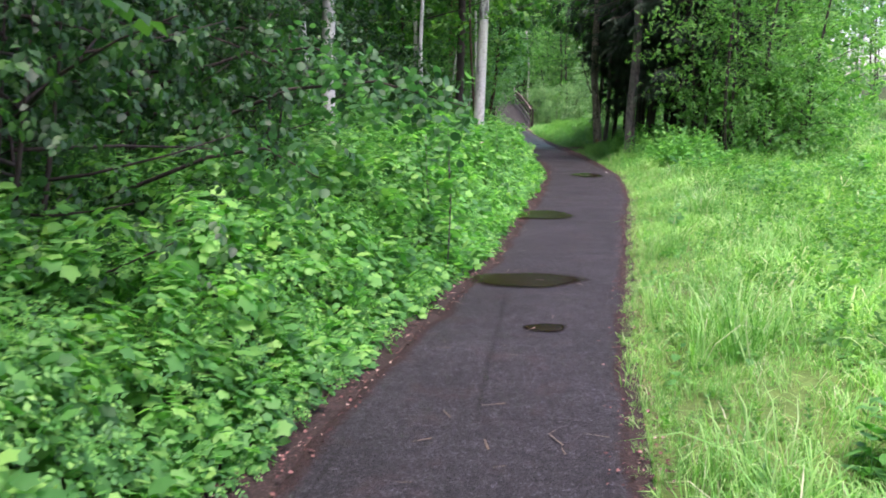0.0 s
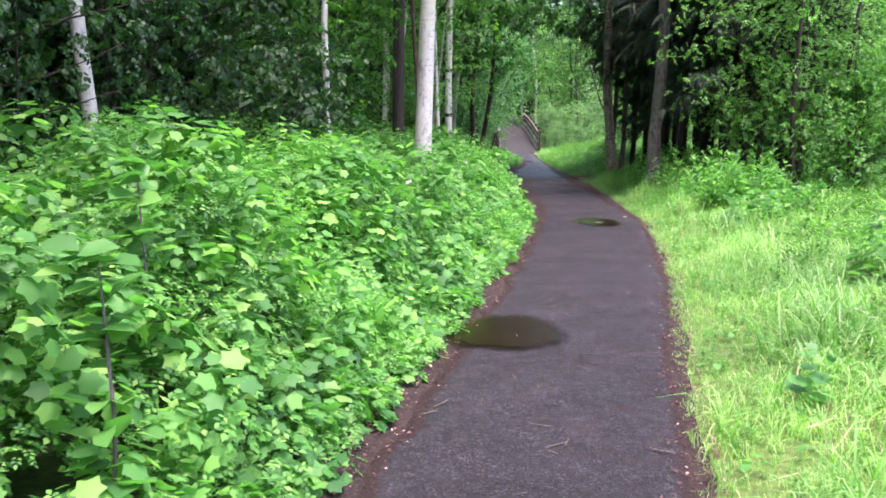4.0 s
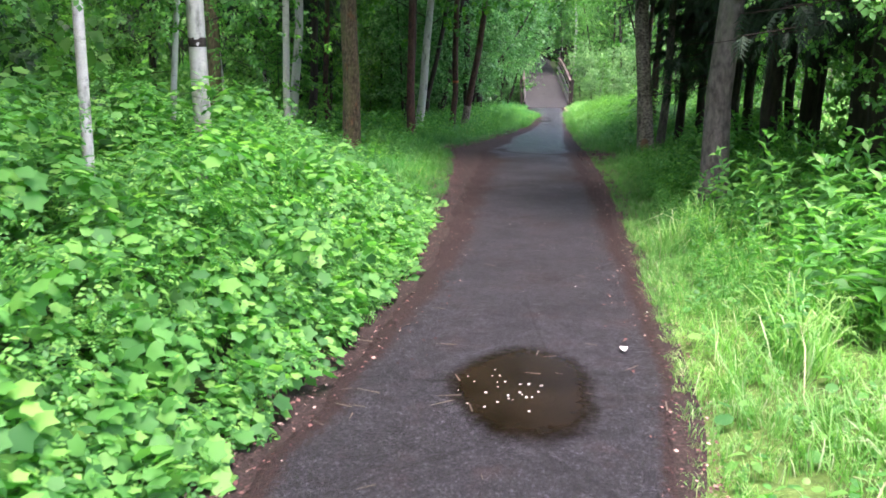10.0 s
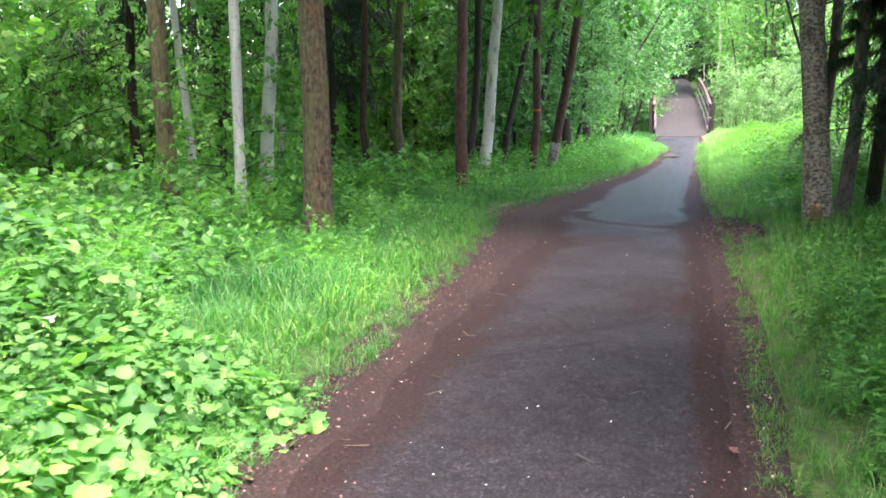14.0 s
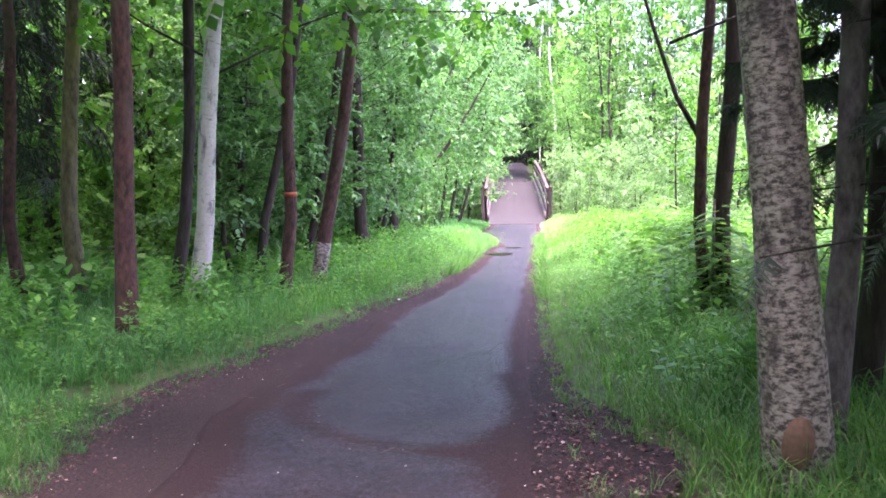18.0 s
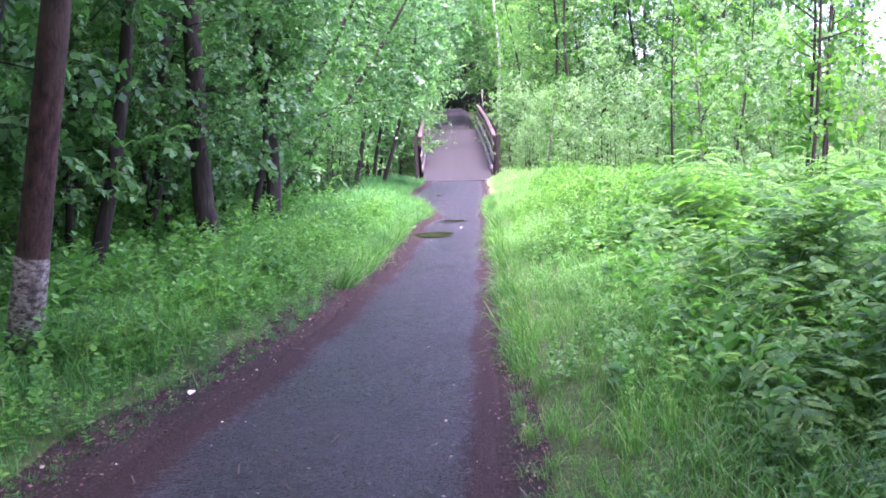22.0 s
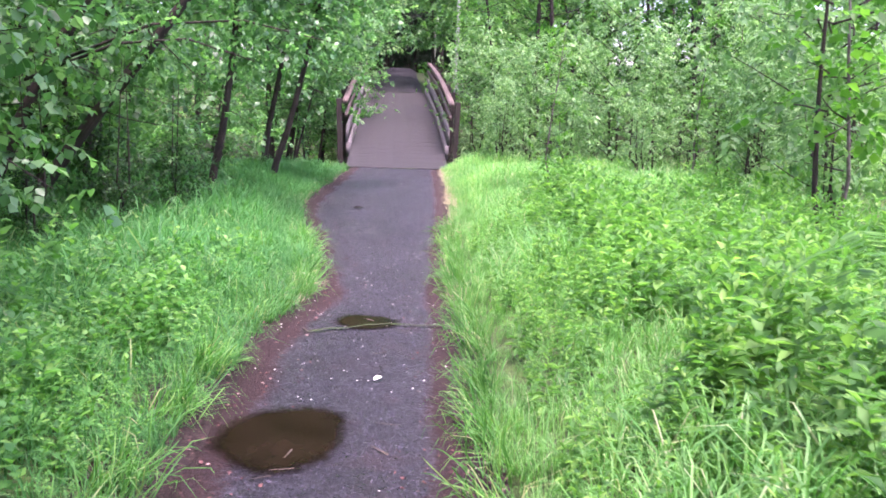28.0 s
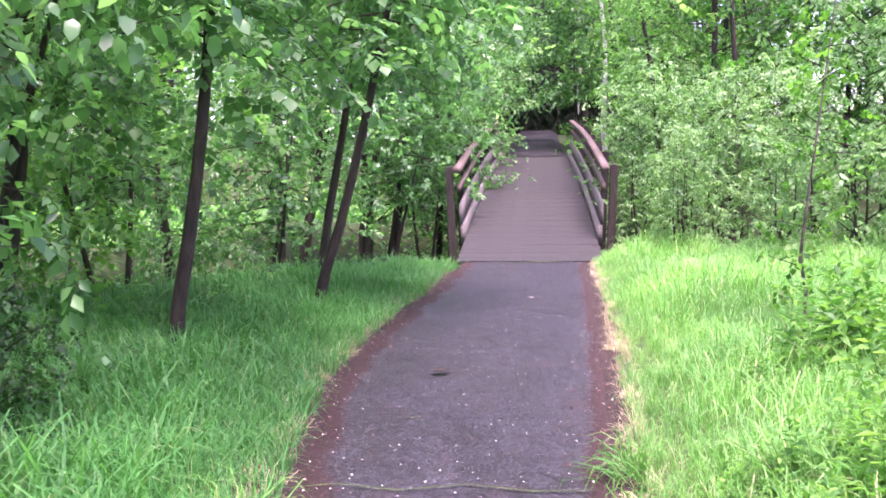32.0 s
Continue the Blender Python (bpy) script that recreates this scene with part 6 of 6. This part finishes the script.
x = way_l(y) + (way_r(y) - way_l(y)) * uni(0.0, 1.0, n)
v = scatter([([(0, 0.04, 0), (0, -0.04, 0.02), (1, 0.03, 0.01), (1, -0.03, 0)], [(0, 1, 3), (0, 3, 2)])], np.stack([x, y, np.full(n, 0.034)], 1), uni(0, 6.28, n), 0, 0, uni(0.04, 0.13, n))
stuff("fallen_twigs", mesh_of("fallen_twigs", *v, TWIG), "small dark twigs lying on the path", "twigs")


def fallen_leaf(x, y, size, mat, label):
    v, f = scatter([OV], [(0, 0, 0.012)], 0, 0, 0, size)
    ob = part("fallen_leaf", mesh_of("fallen_leaf", v, f, mat), None, at=pose(x, y, 0.032, 0, 0, x * 300 % 360))
    return tagged(ob, label, "leaf", "single fallen leaves")


for x, y, s in ((0.76, 48.3, 0.1), (2.13, 26.16, 0.09), (0.68, 24.72, 0.06), (1.38, 17.77, 0.07), (2.1, 20.51, 0.1), (-0.3, 39.6, 0.1), (1.6, 35.4, 0.09), (1.11, 43.63, 0.09), (1.18, 43.44, 0.08), (0.1, 59.2, 0.1), (1.5, 23.4, 0.09), (2.3, 28.7, 0.07)):
    fallen_leaf(x, y, 0.65 * s, PETAL if s > 0.095 else DEAD, "single pale fallen leaf on the asphalt")
dead = part("dead_leaf", mesh_of("dead_leaf", *scatter([OV], [(0, 0, 0.01)], 0, 0.1, 0, 0.15), WOOD_DARK), None, at=pose(-0.3, 55.6, 0.034, 0, 0, 10))
tagged(dead, "dark curled leaf on the asphalt", "leaf")

# dry stalks at the meadow's edge
x, y, d = spots(-2, 24, 0.45, 2.6, 1, 3)
v = blades(x, y, uni(0.2, 0.42, len(x)), True, 0.6)
stuff("dry_stalks", mesh_of("dry_stalks", *v, STRAW), "bleached dry stalks in the meadow grass", "grass")


def flower(x, y, z, size, mat):
    v, f = scatter([SI], np.zeros((5, 3)), np.arange(5) * 1.257, 0.25, 0, size)
    ob = part("rose_flower", mesh_of("rose_flower", v, f, mat), None, at=pose(x, y, z, 25, 0, 0))
    return tagged(ob, "small pale pink wild rose bloom in the bushes", "flower", "wild rose blooms")


for x, y, z in ((-0.35, 18.3, 1.0), (-0.05, 17.6, 0.72), (0.1, 16.9, 0.35), (-0.6, 14.4, 0.95), (-1.0, 25.5, 0.55)):
    flower(x, y, z, 0.045, PINK)


# round leaved branch that hangs towards the path at the start
def hanging_branch(x, y, z, ln, yaw, n, size, mat, shapes, label):
    ob = thing("leafy_branch", pose(x, y, z, 0, 0, yaw), label, "branch")
    pts = [(-0.9, 0, -0.35), (0, 0, 0), (ln * 0.5, 0.05, 0.06), (ln, 0, -0.12)]
    part("stem", mesh_of("stem", *tube(pts, [0.016, 0.013, 0.009, 0.004], 6), BARK_DARK, True), None, ob)
    t = uni(0.1, 1.05, n)
    P = np.stack([t * ln, RNG.normal(0, 0.16, n), 0.05 - 0.15 * t * t + RNG.normal(-0.05, 0.15, n)], 1)
    part("leaves", mesh_of("leaves", *scatter(shapes, P, uni(0, 6.28, n), RNG.normal(-0.7, 0.35, n), RNG.normal(0, 0.4, n), uni(0.6, 1.2, n) * size), mat), None, ob)
    return ob


# pale posts of a far fence behind the meadow
fence = thing("fence", pose(0, 0, 0), "row of pale posts with rails behind the meadow", "fence")
for k in range(16):
    px, py = 17.0 + 1.7 * k, 60 - 0.5 * k
    part("post", box_bm(0.09, 0.09, 1.15, 0.01), POST_WHITE, fence, at=pose(px, py, float(ground_z(px, py)) - 0.1))
for z in (0.55, 0.9):
    v0, v1 = Vector((17.0, 60, float(ground_z(17.0, 60)) + z)), Vector((42.5, 52.5, float(ground_z(42.5, 52.5)) + z))
    part("rail", mesh_of("rail", *tube([tuple(v0), tuple((v0 + v1) / 2), tuple(v1)], [0.018, 0.018, 0.018], 6), POST_WHITE), None, fence)
SHOOT = leaf_round()
hanging_branch(-1.75, 6.55, 1.66, 1.35, -6, 420, 0.075, LEAF_ASPEN, [SHOOT], "leafy branch with large round grey green leaves")
hanging_branch(-2.0, 5.4, 1.2, 0.75, -4, 200, 0.07, LEAF_ASPEN, [SHOOT], "low branch with large round grey green leaves")
hanging_branch(-2.2, 6.9, 1.95, 1.1, 20, 240, 0.07, LEAF_ASPEN, [SHOOT], "high branch with large round grey green leaves")
hanging_branch(-1.75, 51.95, 2.15, 1.7, -4, 230, 0.062, LEAF_ALDER, [OV2], "drooping willow twig with narrow grey green leaves")
hanging_branch(-2.0, 51.7, 1.95, 1.3, -6, 190, 0.062, LEAF_ALDER, [OV2], "drooping willow twig with narrow grey green leaves")


hanging_branch(-1.2, 40.1, 3.9, 4.0, 18, 420, 0.085, LEAF_BIRCH, [SI, SI2], "long leafy branch reaching over the path")
hanging_branch(-1.5, 39.6, 4.6, 4.2, 4, 420, 0.085, LEAF_BIRCH, [SI, SI2], "long leafy branch reaching over the path")
hanging_branch(2.9, 38.0, 3.6, 2.6, 150, 260, 0.085, LEAF_BIRCH, [SI, SI2], "leafy branch of the dark tree over the grass")
hanging_branch(3.7, 37.4, 3.2, 2.0, 20, 200, 0.085, LEAF_BIRCH, [SI, SI2], "leafy branch of the dark tree over the grass")


def young_shoot(x, y, high, n, size):
    """An upright shoot with broad leaves."""
    ob = thing("young_shoot", pose(x, y, float(ground_z(x, y)) - 0.02), "upright young shoot with broad fresh green leaves", "shoot", "young shoots")
    part("stem", mesh_of("stem", *tube([(0, 0, 0), (0.03, 0.02, high * 0.5), (0, 0.03, high)], [0.009, 0.007, 0.003], 5), BARK_GREY, True), None, ob)
    s = uni(0.3, 1, n)
    P = np.stack([0.02 + RNG.normal(0, 0.03, n), RNG.normal(0, 0.03, n), s * high], 1)
    part("leaves", mesh_of("leaves", *scatter([OV], P, uni(0, 6.28, n), RNG.normal(0.15, 0.3, n), RNG.normal(0, 0.3, n), uni(0.7, 1.2, n) * size), LEAF_HERB), None, ob)
    return ob


for x, y, high in ((-0.62, 7.64, 1.4), (-0.85, 7.9, 1.25), (-0.95, 9.4, 1.3), (-0.7, 8.6, 1.1), (-1.3, 10.6, 1.35), (-0.6, 12.9, 1.2), (-0.35, 14.2, 1.15), (-1.0, 24.2, 1.0), (-1.4, 23.0, 1.3)):
    young_shoot(x, y, high, 34, 0.13)


# parked car behind the fence
def car(x, y, yaw):
    z = float(ground_z(x, y))
    ob = thing("car", pose(x, y, z, 0, 0, yaw), "white parked car behind the meadow fence", "car")
    body = box_bm(4.3, 1.75, 0.62, 0.12, 0.32)
    part("body", body, CAR_PAINT, ob)
    cab = bmesh.new()
    bmesh.ops.create_cube(cab, size=1)
    for v in cab.verts:
        top = v.co.z > 0
        v.co = Vector((v.co.x * (1.5 if top else 2.5) - 0.2, v.co.y * (1.35 if top else 1.6), 0.94 + (0.5 if top else 0)))
    bmesh.ops.bevel(cab, geom=cab.edges[:], offset=0.06, segments=2, affect="EDGES")
    part("cabin", cab, CAR_GLASS, ob, "dark glazed cabin")
    part("roof", box_bm(1.5, 1.34, 0.05, 0.02, 1.42), CAR_PAINT, ob, at=pose(-0.2, 0, 0))
    for wx in (-1.35, 1.35):
        for wy in (-0.8, 0.8):
            wheel = part("wheel", mesh_of("wheel", *tube([(0, -0.1, 0), (0, 0.1, 0)], [0.32, 0.32], 18), RUBBER), None, ob, at=pose(wx, wy, 0.32))
            part("rim", mesh_of("rim", *tube([(0, -0.11, 0), (0, 0.11, 0)], [0.19, 0.19], 12), CAR_PAINT), None, wheel)
    return ob


car(33.0, 70.0, 8)
